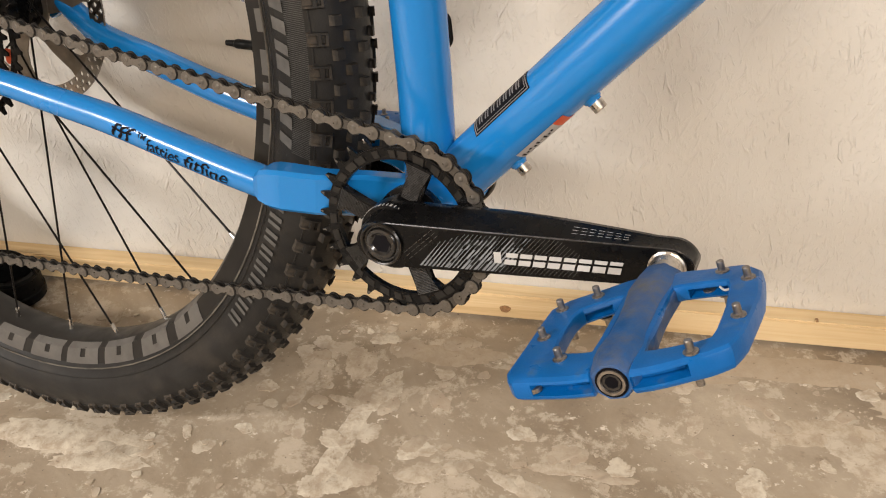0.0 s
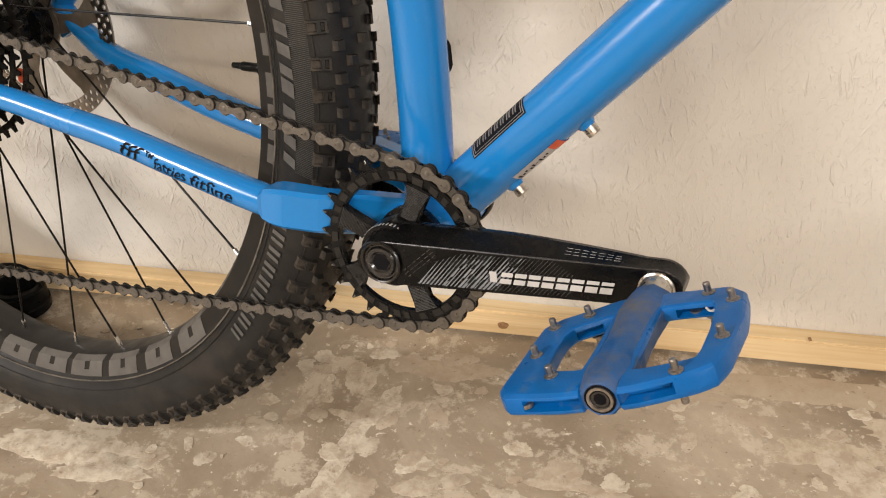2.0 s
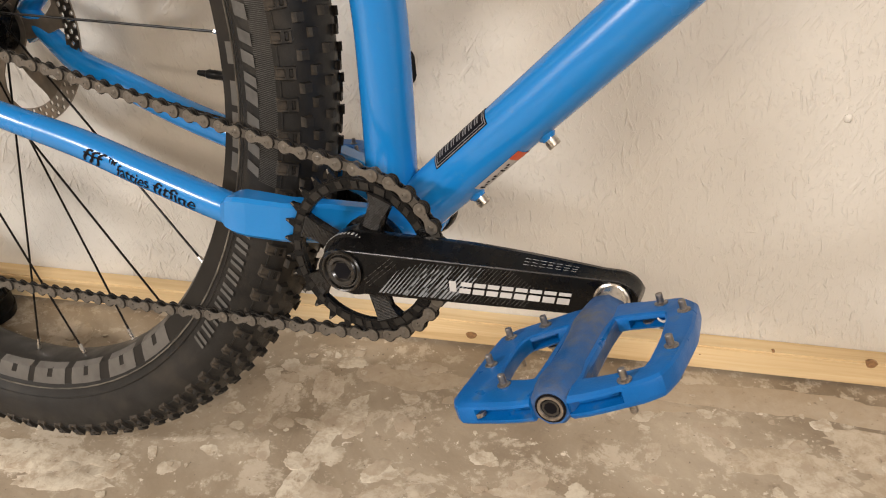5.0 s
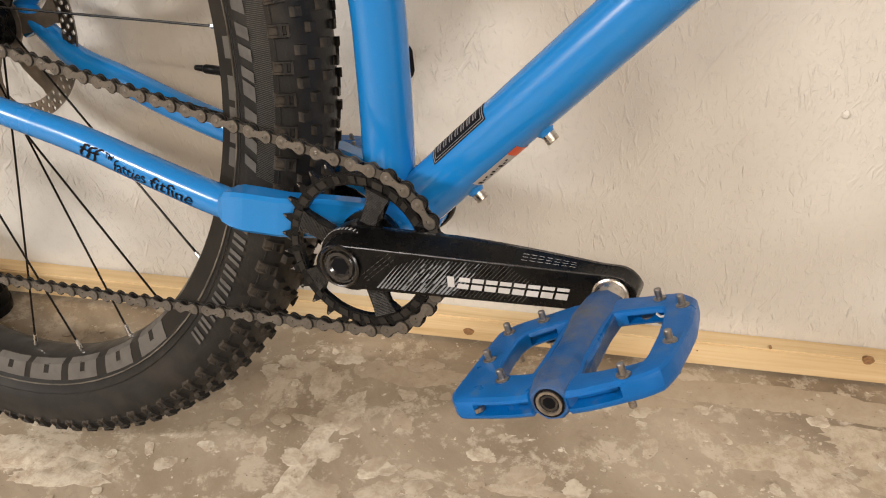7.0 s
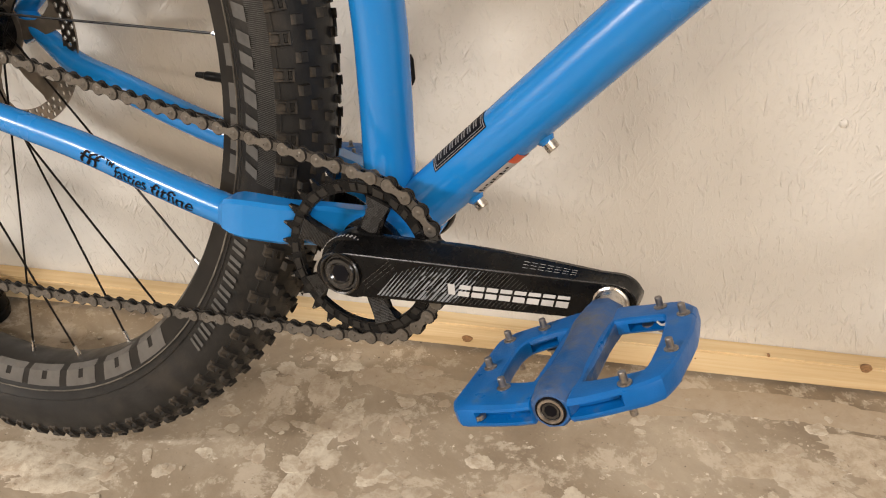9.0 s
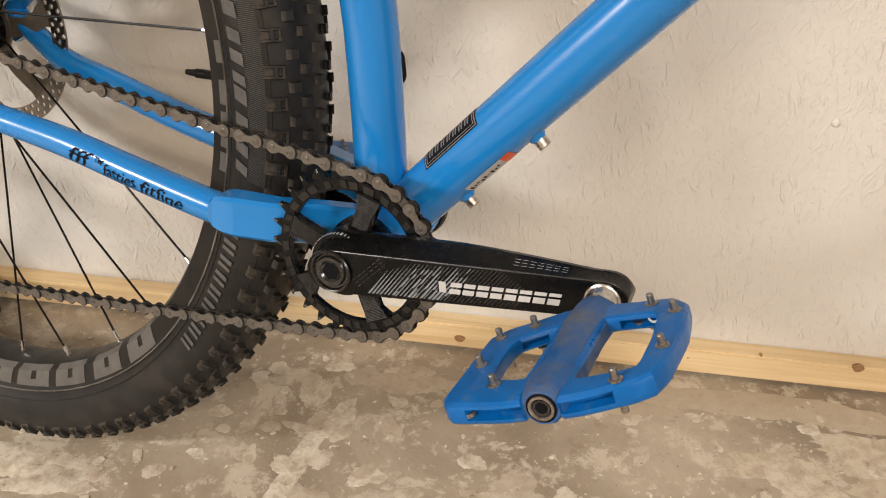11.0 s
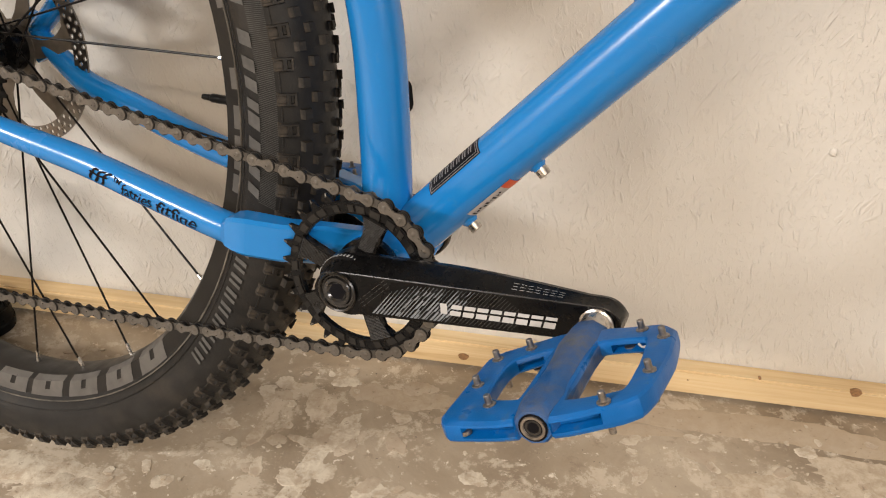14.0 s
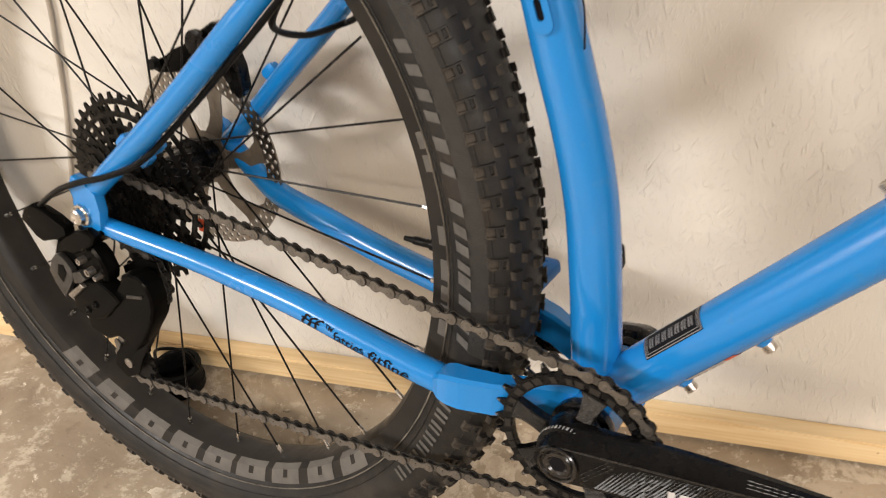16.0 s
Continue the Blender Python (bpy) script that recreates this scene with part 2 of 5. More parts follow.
def mesh_of(name, bm, material, flat=False, angle=35):
    bm.normal_update()
    bmesh.ops.recalc_face_normals(bm, faces=bm.faces)
    limit = radians(angle)
    for e in bm.edges:
        e.smooth = len(e.link_faces) == 2 and e.calc_face_angle(0.0) < limit
    for fc in bm.faces:
        fc.smooth = not flat
    me = bpy.data.meshes.new(name)
    bm.to_mesh(me)
    bm.free()
    me.materials.append(material)
    return me


SHIFT = Matrix.Identity(4)


def part(name, bm, material, parent, label="", m=None, flat=False):
    me = bm if isinstance(bm, bpy.types.Mesh) else mesh_of(name, bm, material, flat)
    ob = new(name, me)
    ob.parent = parent
    m = m or Matrix.Identity(4)
    ob.matrix_basis = SHIFT @ m if parent is not None and parent.type == "EMPTY" else m
    if label:
        tagged(ob, label)
    return ob


def thing(name, bm, material, label, category, m=None, kind="", group="", flat=False):
    ob = new(name, mesh_of(name, bm, material, flat))
    if m:
        ob.matrix_basis = m
    return tagged(ob, label, category, group, kind)


def smooth_path(pts, n):
    """Points along a rounded line through pts."""
    p = [Vector(q) for q in pts]
    if len(p) == 2:
        return [p[0].lerp(p[1], i / n) for i in range(n + 1)]
    p = [2 * p[0] - p[1], *p, 2 * p[-1] - p[-2]]
    out = []
    for k in range(1, len(p) - 2):
        a, b, c, d = p[k - 1 : k + 3]
        for i in range(n):
            t = i / n
            out.append(0.5 * (2 * b + (c - a) * t + (2 * a - 5 * b + 4 * c - d) * t * t + (3 * b - a - 3 * c + d) * t**3))
    return [*out, p[-2]]


def tube(bm, pts, radii, seg=20, n=8, flatten=1.0, caps=True):
    line = smooth_path(pts, n)
    radii = [radii] if not isinstance(radii, (list, tuple)) else radii
    up = Vector((0, 1, 0)) if abs((line[1] - line[0]).normalized().y) < 0.9 else Vector((1, 0, 0))
    rings = []
    for i, c in enumerate(line):
        d = (line[min(i + 1, len(line) - 1)] - line[max(i - 1, 0)]).normalized()
        side = (up - up.dot(d) * d).normalized()
        up, over = side, d.cross(side)
        s = i / (len(line) - 1) * (len(radii) - 1)
        k = min(int(s), len(radii) - 2) if len(radii) > 1 else 0
        r = radii[0] if len(radii) == 1 else radii[k] + (radii[k + 1] - radii[k]) * (s - k)
        rings.append([bm.verts.new(c + r * (math.cos(a) * side * flatten + math.sin(a) * over)) for a in (2 * math.pi * j / seg for j in range(seg))])
    for a, b in zip(rings, rings[1:]):
        for j in range(seg):
            bm.faces.new((a[j], a[(j + 1) % seg], b[(j + 1) % seg], b[j]))
    if caps:
        bm.faces.new(rings[0][::-1])
        bm.faces.new(rings[-1])
    return bm


def lathe(bm, profile, centre=(0, 0, 0), seg=32, closed=False):
    """Turns (radius, along) pairs round the y axis."""
    rings = []
    for r, y in profile:
        row = []
        for j in range(seg):
            a = 2 * math.pi * j / seg
            row.append(bm.verts.new(Vector(centre) + Vector((r * math.cos(a), y, r * math.sin(a)))))
        rings.append(row)
    pairs = list(zip(rings, rings[1:])) + ([(rings[-1], rings[0])] if closed else [])
    for a, b in pairs:
        for j in range(seg):
            bm.faces.new((a[j], b[j], b[(j + 1) % seg], a[(j + 1) % seg]))
    if not closed:
        bm.faces.new(rings[0])
        bm.faces.new(rings[-1][::-1])
    return bm


def prism(bm, outline, y0, y1, bevel=0.0, segments=2):
    """A plate with an outline in x and z, from y0 to y1."""
    a = [bm.verts.new((x, y0, z)) for x, z in outline]
    b = [bm.verts.new((x, y1, z)) for x, z in outline]
    n = len(outline)
    fresh = [bm.faces.new(a), bm.faces.new(b[::-1])]
    fresh += [bm.faces.new((a[j], b[j], b[(j + 1) % n], a[(j + 1) % n])) for j in range(n)]
    if bevel:
        edges = {e for fc in fresh[:2] for e in fc.edges}
        bmesh.ops.bevel(bm, geom=list(edges), offset=bevel, segments=segments, affect="EDGES", profile=0.6)
    return bm


def box(bm, centre, size, bevel=0.0, turn=None):
    made = bmesh.ops.create_cube(bm, size=1.0)["verts"]
    m = Matrix.Translation(centre) @ (turn or Matrix.Identity(4)) @ Matrix.Diagonal((*size, 1))
    bmesh.ops.transform(bm, matrix=m, verts=made)
    if bevel:
        bmesh.ops.bevel(bm, geom=list({e for v in made for e in v.link_edges}), offset=bevel, segments=2, affect="EDGES")
    return bm


def rounded(cx, cz, w, h, r, n=5):
    out = []
    for sx, sz, a0 in ((1, 1, 0), (-1, 1, 90), (-1, -1, 180), (1, -1, 270)):
        for i in range(n + 1):
            a = radians(a0 + 90 * i / n)
            out.append((cx + sx * (w / 2 - r) + r * math.cos(a), cz + sz * (h / 2 - r) + r * math.sin(a)))
    return out


def annulus(bm, inner, outer, y0, y1):
    """A ring plate between two outlines with as many points each."""
    n = len(inner)
    rows = [[bm.verts.new((x, y, z)) for x, z in line] for line, y in ((inner, y0), (outer, y0), (outer, y1), (inner, y1))]
    for k in range(4):
        a, b = rows[k], rows[(k + 1) % 4]
        for j in range(n):
            bm.faces.new((a[j], b[j], b[(j + 1) % n], a[(j + 1) % n]))
    return bm


def polar(r, a, c=(0.0, 0.0)):
    return c[0] + r * math.cos(a), c[1] + r * math.sin(a)


def teeth(n, root, tip, c=(0.0, 0.0), phase=0.0, sharp=0.32):
    out = []
    for k in range(n):
        for s, r in ((-0.5, root), (-0.25, root), (-0.5 * sharp, tip), (0.5 * sharp, tip), (0.25, root)):
            out.append(polar(r, phase + 2 * math.pi * (k + s) / n, c))
    return out


def circle(n, r, c=(0.0, 0.0), phase=0.0):
    return [polar(r, phase + 2 * math.pi * j / n, c) for j in range(n)]


# ---- the room ----
WALL_Y, LEFT, RIGHT, BACK, HIGH = 0.8733, -3.9, 3.3, -4.2, 2.42


def room():
    t = 0.12
    bm = bmesh.new()
    box(bm, ((LEFT + RIGHT) / 2, (BACK + WALL_Y) / 2, -0.05), (RIGHT - LEFT + 2 * t, WALL_Y - BACK + 2 * t, 0.1))
    floor = thing("floor", bm, FLOOR, "worn concrete floor with pale dried plaster splashes", "floor", kind="structure", flat=True)
    for name, c, s in (
        ("wall_north", ((LEFT + RIGHT) / 2, WALL_Y + t / 2, HIGH / 2), (RIGHT - LEFT + 2 * t, t, HIGH)),
        ("wall_south", ((LEFT + RIGHT) / 2, BACK - t / 2, HIGH / 2), (RIGHT - LEFT + 2 * t, t, HIGH)),
        ("wall_west", (LEFT - t / 2, (BACK + WALL_Y) / 2, HIGH / 2), (t, WALL_Y - BACK, HIGH)),
        ("wall_east", (RIGHT + t / 2, (BACK + WALL_Y) / 2, HIGH / 2), (t, WALL_Y - BACK, HIGH)),
    ):
        bm = bmesh.new()
        box(bm, c, s)
        if name == "wall_north":
            thing(name, bm, WALL, "cream white wall with coarse trowelled plaster texture", "wall", kind="structure", flat=True)
        else:
            # added walls out of view; their brown keeps the fill light low
            thing(name, bm, UNSEEN_WALL, "plain dull brown wall out of view, added to limit bounced light", "wall", kind="structure", flat=True)
    bm = bmesh.new()
    box(bm, ((LEFT + RIGHT) / 2, (BACK + WALL_Y) / 2, HIGH + 0.05), (RIGHT - LEFT + 2 * t, WALL_Y - BACK + 2 * t, 0.1))
    thing("ceiling", bm, CEIL, "plain off-white painted ceiling", "ceiling", kind="structure", flat=True)
    # pine batten along the foot of the wall
    bm = bmesh.new()
    box(bm, ((LEFT + RIGHT) / 2, 0.8620, 0.0201), (RIGHT - LEFT, 0.0230, 0.0319), 0.0016)
    board = thing("baseboard", bm, WOOD, "rough pale pine batten along the foot of the wall", "baseboard", kind="structure")
    for x, z, r in ((0.0616, 0.0171, 0.0062), (0.4945, 0.0345, 0.006), (0.3909, 0.0383, 0.0016), (0.3152, 0.0241, 0.001)):
        bm = bmesh.new()
        prism(bm, [(x + (1 + 0.12 * math.sin(3 * a)) * r * math.cos(a), z + 0.8 * r * math.sin(a)) for a in (2 * math.pi * j / 18 for j in range(18))], 0.8501, 0.854)
        part("knot", bm, KNOT, board)
    return floor


floor = room()

# dried plaster splashes: x, y, half width, half depth
SPLATS = [
    (-0.043, 0.793, 0.016, 0.017), (0.326, 0.758, 0.017, 0.012), (0.408, 0.697, 0.034, 0.027), (0.307, 0.650, 0.015, 0.017),
    (0.096, 0.685, 0.012, 0.011), (0.140, 0.649, 0.027, 0.009), (0.176, 0.642, 0.025, 0.007), (-0.057, 0.670, 0.013, 0.015),
    (-0.127, 0.788, 0.014, 0.010), (-0.127, 0.657, 0.009, 0.010), (-0.161, 0.692, 0.006, 0.007), (-0.117, 0.701, 0.009, 0.008),
    (-0.178, 0.656, 0.008, 0.007), (-0.210, 0.627, 0.009, 0.010), (-0.334, 0.616, 0.045, 0.023), (-0.261, 0.619, 0.021, 0.012),
    (-0.006, 0.649, 0.017, 0.012), (0.006, 0.624, 0.021, 0.012), (-0.062, 0.620, 0.021, 0.017), (-0.088, 0.597, 0.023, 0.014),
    (-0.083, 0.754, 0.014, 0.029), (0.145, 0.663, 0.008, 0.011), (0.339, 0.726, 0.010, 0.008), (0.258, 0.686, 0.011, 0.006),
]


LAYER = iter(range(9999))


def splash(x, y, a, b, rng, stuff=SPLAT, name="plaster_splash", turn=0.0):
    bm = bmesh.new()
    n, ph = 64, [rng.uniform(0, 6.28) for _ in range(5)]
    rim, top = [], []
    lift = 0.0002 + 0.000006 * next(LAYER)
    for j in range(n):
        t = 2 * math.pi * j / n
        k = 1 + 0.24 * math.sin(t + ph[2]) + 0.20 * math.sin(2 * t + ph[0]) + 0.13 * math.sin(3 * t + ph[1]) + 0.05 * math.sin(7 * t + ph[3]) + 0.05 * math.sin(17 * t + ph[4]) + 0.03 * math.sin(29 * t + ph[0])
        u, v = a * k * math.cos(t), b * k * math.sin(t)
        p = Vector((x + u * math.cos(turn) - v * math.sin(turn), y + u * math.sin(turn) + v * math.cos(turn), 0.0001))
        rim.append(bm.verts.new(p))
        q = Vector((x, y, 0)).lerp(p, 0.95)
        q.z = lift
        top.append(bm.verts.new(q))
    for j in range(n):
        bm.faces.new((rim[j], rim[(j + 1) % n], top[(j + 1) % n], top[j]))
    bm.faces.new(top)
    part(name, bm, stuff, floor)


rng = random.Random(11)
# thin skims of plaster along the batten
for s in ((0.434, 0.805, 0.161, 0.021), (0.520, 0.757, 0.095, 0.027), (0.379, 0.722, 0.052, 0.019), (0.531, 0.705, 0.066, 0.025), (0.013, 0.789, 0.048, 0.017), (0.224, 0.787, 0.067, 0.011)):
    splash(*s, rng, SKIM, "plaster_skim")
rng = random.Random(4)
for s in SPLATS:
    splash(*s, rng)
# longer smears, with their turn
for x, y, a, b, turn in ((-0.345, 0.612, 0.070, 0.022, -0.15), (-0.300, 0.602, 0.045, 0.012, 0.2), (-0.078, 0.645, 0.058, 0.013, 1.35), (-0.051, 0.725, 0.030, 0.014, 1.0), (0.100, 0.618, 0.032, 0.009, -0.5), (0.020, 0.804, 0.018, 0.012, 0.0), (-0.061, 0.802, 0.014, 0.011, 0.3), (0.134, 0.669, 0.016, 0.010, 0.8), (0.036, 0.634, 0.013, 0.009, 0.1), (-0.010, 0.655, 0.013, 0.009, 0.5)):
    splash(x, y, a, b, rng, turn=turn)
for _ in range(70):
    x, y = rng.uniform(-0.45, 0.60), rng.uniform(0.50, 0.80)
    r = rng.uniform(0.0045, 0.0125)
    splash(x, y, r * rng.uniform(0.8, 1.7), r * 0.8, rng, turn=rng.uniform(0, 3.1))
for _ in range(110):
    x, y = rng.uniform(-0.5, 0.62), rng.uniform(0.50, 0.835)
    r = rng.choice((0.0015, 0.002, 0.003, 0.0045))
    splash(x, y, r * rng.uniform(0.8, 1.6), r, rng)

# strip light fittings on the ceiling, with one for the added fill too
for at, size, power in LAMPS:
    bm = bmesh.new()
    box(bm, (0, 0, 0.0), (size[0] + 0.08, 0.12, 0.05), 0.006)
    fitting = thing("strip_light_fitting", bm, CEIL, "long white strip light under the ceiling, out of view", "strip light", m=pose(at[0], at[1], HIGH - 0.026), group="strip lights")
    bm = bmesh.new()
    tube(bm, [(-size[0] / 2, 0, -0.040), (size[0] / 2, 0, -0.040)], 0.013, 14, 2)
    part("light_tube", bm, GLOW, fitting)


# ---- the bicycle ----
# bicycle axes: x ahead, y to its left, z up, from the middle of the bottom bracket
O = Vector((0.0272, 0.6016, 0.3175))
AXLE = Vector((-0.4377, 0.0, 0.0555))
FOOT = Vector((AXLE.x, 0.0, AXLE.z - 0.3785))
TURN_BIKE = pose(0, 0, 0, -8.15, 0.04, -17.12)
bike = new("bicycle")
bike.matrix_basis = Matrix.Translation(O + TURN_BIKE.to_3x3() @ FOOT) @ TURN_BIKE
SHIFT = Matrix.Translation(-FOOT)
tagged(bike, "bright blue hardtail mountain bicycle leaning towards the wall", "bicycle")

DT_DIR = Vector((0.637, 0.0, 0.7709))
DT_R, ST_R = 0.0189, 0.0178
DT_FOOT = Vector((-0.0012, 0, 0.0010))
STAY = [(-0.447, -0.0765, 0.0455), (-0.395, -0.0725, 0.0420), (-0.334, -0.0640, 0.0352), (-0.2865, -0.0580, 0.0282), (-0.233, -0.0555, 0.0227), (-0.1815, -0.0545, 0.0148), (-0.1324, -0.0535, 0.0074), (-0.1040, -0.0525, 0.0036)]
STAY_R = [0.0078, 0.0085, 0.0093, 0.0102, 0.0108, 0.0112, 0.0114, 0.0114]
LEFT_STAY = [(-0.4290, 0.0765, 0.0800), (-0.4090, 0.0700, 0.0655), (-0.3740, 0.0650, 0.0470), (-0.3470, 0.0610, 0.0375), (-0.2982, 0.0580, 0.0298), (-0.2398, 0.0560, 0.0188), (-0.1847, 0.0545, 0.0112), (-0.098, 0.0520, 0.0030)]


SEAT_LINE = [(-0.005, 0, -0.012), (-0.0120, 0, 0.042), (-0.0188, 0, 0.0915), (-0.0278, 0, 0.1444), (-0.0415, 0, 0.1925), (-0.0585, 0, 0.239), (-0.0750, 0, 0.287), (-0.112, 0, 0.390), (-0.132, 0, 0.445)]


def frame_tubes():
    bm = bmesh.new()
    tube(bm, [DT_FOOT, DT_FOOT + DT_DIR * 0.56], DT_R, 32, 12)
    dt = part("down_tube", bm, BLUE, bike)
    bm = bmesh.new()
    line = SEAT_LINE
    tube(bm, line, ST_R, 32, 8)
    st = part("seat_tube", bm, BLUE, bike)
    bm = bmesh.new()
    lathe(bm, [(0.017, -0.0365), (0.0205, -0.036), (0.0205, 0.036), (0.017, 0.0365)], seg=40)
    part("bottom_bracket_shell", bm, BLUE, bike)
    for s in (-1, 1):
        bm = bmesh.new()
        lathe(bm, [(0.013, 0), (0.0215, 0.0005), (0.0225, 0.003), (0.0225, 0.0085), (0.016, 0.0105)], seg=36)
        part("bearing_cup", bm, BLACK, bike, m=pose(0, s * 0.0366, 0, 0, 0, 180 if s < 0 else 0))
    # weld beads where the tubes meet the shell
    for d, r, off in ((DT_DIR, DT_R, 0.0215), (Vector((-0.23, 0, 0.973)), ST_R, 0.0215)):
        bm = bmesh.new()
        side = Vector((0, 1, 0))
        over = d.cross(side)
        pts = []
        for j in range(37):
            a = 2 * math.pi * j / 36
            lift = off + 0.0035 * math.cos(2 * a)
            pts.append(d * lift + (r + 0.0004) * (math.cos(a) * side + math.sin(a) * over))
        tube(bm, pts, 0.0019, 8, 2, caps=False)
        part("weld_bead", bm, BLUE, bike)
    # right and left chainstays, with flat-sided yokes behind the chainring
    for s in (-1, 1):
        bm = bmesh.new()
        tube(bm, STAY if s < 0 else LEFT_STAY, STAY_R if s < 0 else [0.0078, 0.0092, 0.0104, 0.0113, 0.0119, 0.0123, 0.0125, 0.0124], 24, 8)
        cs = part("chainstay", bm, BLUE, bike)
        bm = bmesh.new()
        rows = [(-0.1080, 0.0610, 0.0030, 0.0055, 0.014), (-0.1062, 0.0640, 0.0080, 0.0057, 0.018), (-0.1015, 0.0660, 0.0115, 0.0060, 0.020), (-0.0950, 0.0668, 0.0132, 0.0064, 0.021), (-0.0850, 0.0664, 0.0140, 0.0070, 0.020), (-0.0840, 0.0662, 0.0140, 0.0070, 0.020), (-0.0620, 0.0590, 0.0140, 0.0066, 0.018), (-0.0610, 0.0586, 0.0140, 0.0066, 0.018), (-0.036, 0.0420, 0.0145, 0.0060, 0.014), (-0.010, 0.031, 0.0150, 0.005, 0.014)]
        rings = []
        for x, y, h, z, w in rows:
            b = min(0.0025, h * 0.5)
            outl = [(y, z - h + b), (y, z + h - b), (y - b, z + h), (y - w + b, z + h), (y - w, z + h - b), (y - w, z - h + b), (y - w + b, z - h), (y - b, z - h)]
            rings.append([bm.verts.new((x, s * yy, zz)) for yy, zz in outl])
        for a, b in zip(rings, rings[1:]):
            for j in range(8):
                bm.faces.new((a[j], a[(j + 1) % 8], b[(j + 1) % 8], b[j]))
        bm.faces.new(rings[0])
        bm.faces.new(rings[-1][::-1])
        me = mesh_of("yoke", bm, BLUE, angle=16)
        part("yoke", me, BLUE, bike, "flat-sided blue steel chainstay yoke" if s < 0 else "")
        bm = bmesh.new()
        ss = [(-0.447, -0.0765, 0.060), (-0.4107, -0.075, 0.0943), (-0.3369, -0.066, 0.1649), (-0.277, -0.056, 0.2287), (-0.250, -0.050, 0.2585), (-0.165, -0.036, 0.350), (-0.118, -0.028, 0.402)] if s < 0 else [(-0.447, 0.0765, 0.050), (-0.3925, 0.070, 0.0982), (-0.332, 0.066, 0.1621), (-0.2706, 0.060, 0.2246), (-0.165, 0.040, 0.335), (-0.118, 0.028, 0.388)]
        tube(bm, ss, [0.0085, 0.0095, 0.0095, 0.0085, 0.008], 24, 8)
        part("seatstay", bm, BLUE, bike)
        bm = bmesh.new()
        outl = [(-0.4440, 0.0894), (-0.4316, 0.0871), (-0.4178, 0.0789), (-0.4156, 0.0632), (-0.4189, 0.0457), (-0.4285, 0.0401), (-0.4379, 0.0463), (-0.4429, 0.0621), (-0.4514, 0.0780)]
        prism(bm, outl, s * 0.0805 - 0.0045, s * 0.0805 + 0.0045, 0.0012)
        part("dropout", bm, BLUE, bike)
    # brake mounting tab on the left seatstay, cable stops
    for x, y, z, tilt in ((-0.3567, 0.068, 0.1541, -45), (-0.2599, 0.054, 0.2321, -45), (-0.3633, -0.060, 0.1259, -45), (-0.3761, -0.061, 0.1128, -45), (-0.3970, -0.062, 0.1231, -45)):
        bm = bmesh.new()
        prism(bm, rounded(0, 0, 0.016, 0.009, 0.003), -0.004, 0.004, 0.001)
        part("cable_stop", bm, BLUE, bike, m=pose(x, y, z, 0, tilt, 0))
    return dt, st


down_tube, seat_tube = frame_tubes()


def drawn_lines():
    """Thin pen strokes on the upper part of the seat tube."""
    for strokes in (((-0.0651, 0.2921), (-0.0582, 0.2865), (-0.0508, 0.2795), (-0.0455, 0.2692), (-0.0423, 0.2452)), ((-0.0722, 0.3077), (-0.0632, 0.3018), (-0.0571, 0.2937), (-0.0523, 0.2864))):
        pts = []
        for x, z in strokes:
            t = (z - 0.239) / (0.287 - 0.239)
            cx = -0.0585 + (-0.0750 + 0.0585) * t
            off = max(-0.96, min(0.96, (x - cx) / ST_R))
            pts.append((x, -ST_R * math.sqrt(1 - off * off) - 0.0002, z))
        bm = bmesh.new()
        tube(bm, pts, 0.0006, 6, 6)
        part("pen_line", bm, INK, seat_tube)


drawn_lines()




def bottle_boss(along, up):
    n = Vector((-0.7709, 0, 0.637)) * (1 if up else -1)
    at = DT_FOOT + DT_DIR * along + n * (DT_R - 0.001)
    turn = n.to_track_quat("Y", "Z").to_matrix().to_4x4()
    bm = bmesh.new()
    lathe(bm, [(0.0062, 0.0), (0.0058, 0.0018), (0.0048, 0.0028), (0.0047, 0.0035)], seg=24)
    boss = part("bottle_boss", bm, BLUE, bike, m=Matrix.Translation(at) @ turn)
    bm = bmesh.new()
    lathe(bm, [(0.0028, 0.003), (0.0044, 0.0034), (0.0044, 0.0088), (0.0039, 0.0094), (0.0025, 0.0094), (0.0022, 0.0070)], seg=20)
    part("boss_bolt", bm, STEEL, boss, "small bare steel bottle cage bolt")


for along, up in ((0.0607, False), (0.1249, False), (0.2405, True), (0.3045, True)):
    bottle_boss(along, up)


def on_tube(bm, axis0, d, radius, a0, a1, s0, s1, lift=0.0003, na=10, ns=6, up=Vector((0, -1, 0))):
    """A thin print wrapped on a straight tube: angles from the side that faces right, lengths along it."""
    over = up.cross(d)
    grid = []
    for i in range(ns + 1):
        row = []
        for j in range(na + 1):
            a = radians(a0 + (a1 - a0) * j / na)
            p = Vector(axis0) + d * (s0 + (s1 - s0) * i / ns) + (radius + lift) * (math.cos(a) * up - math.sin(a) * over)
            row.append(bm.verts.new(p))
        grid.append(row)
    for i in range(ns):
        for j in range(na):
            bm.faces.new((grid[i][j], grid[i + 1][j], grid[i + 1][j + 1], grid[i][j + 1]))
    return bm


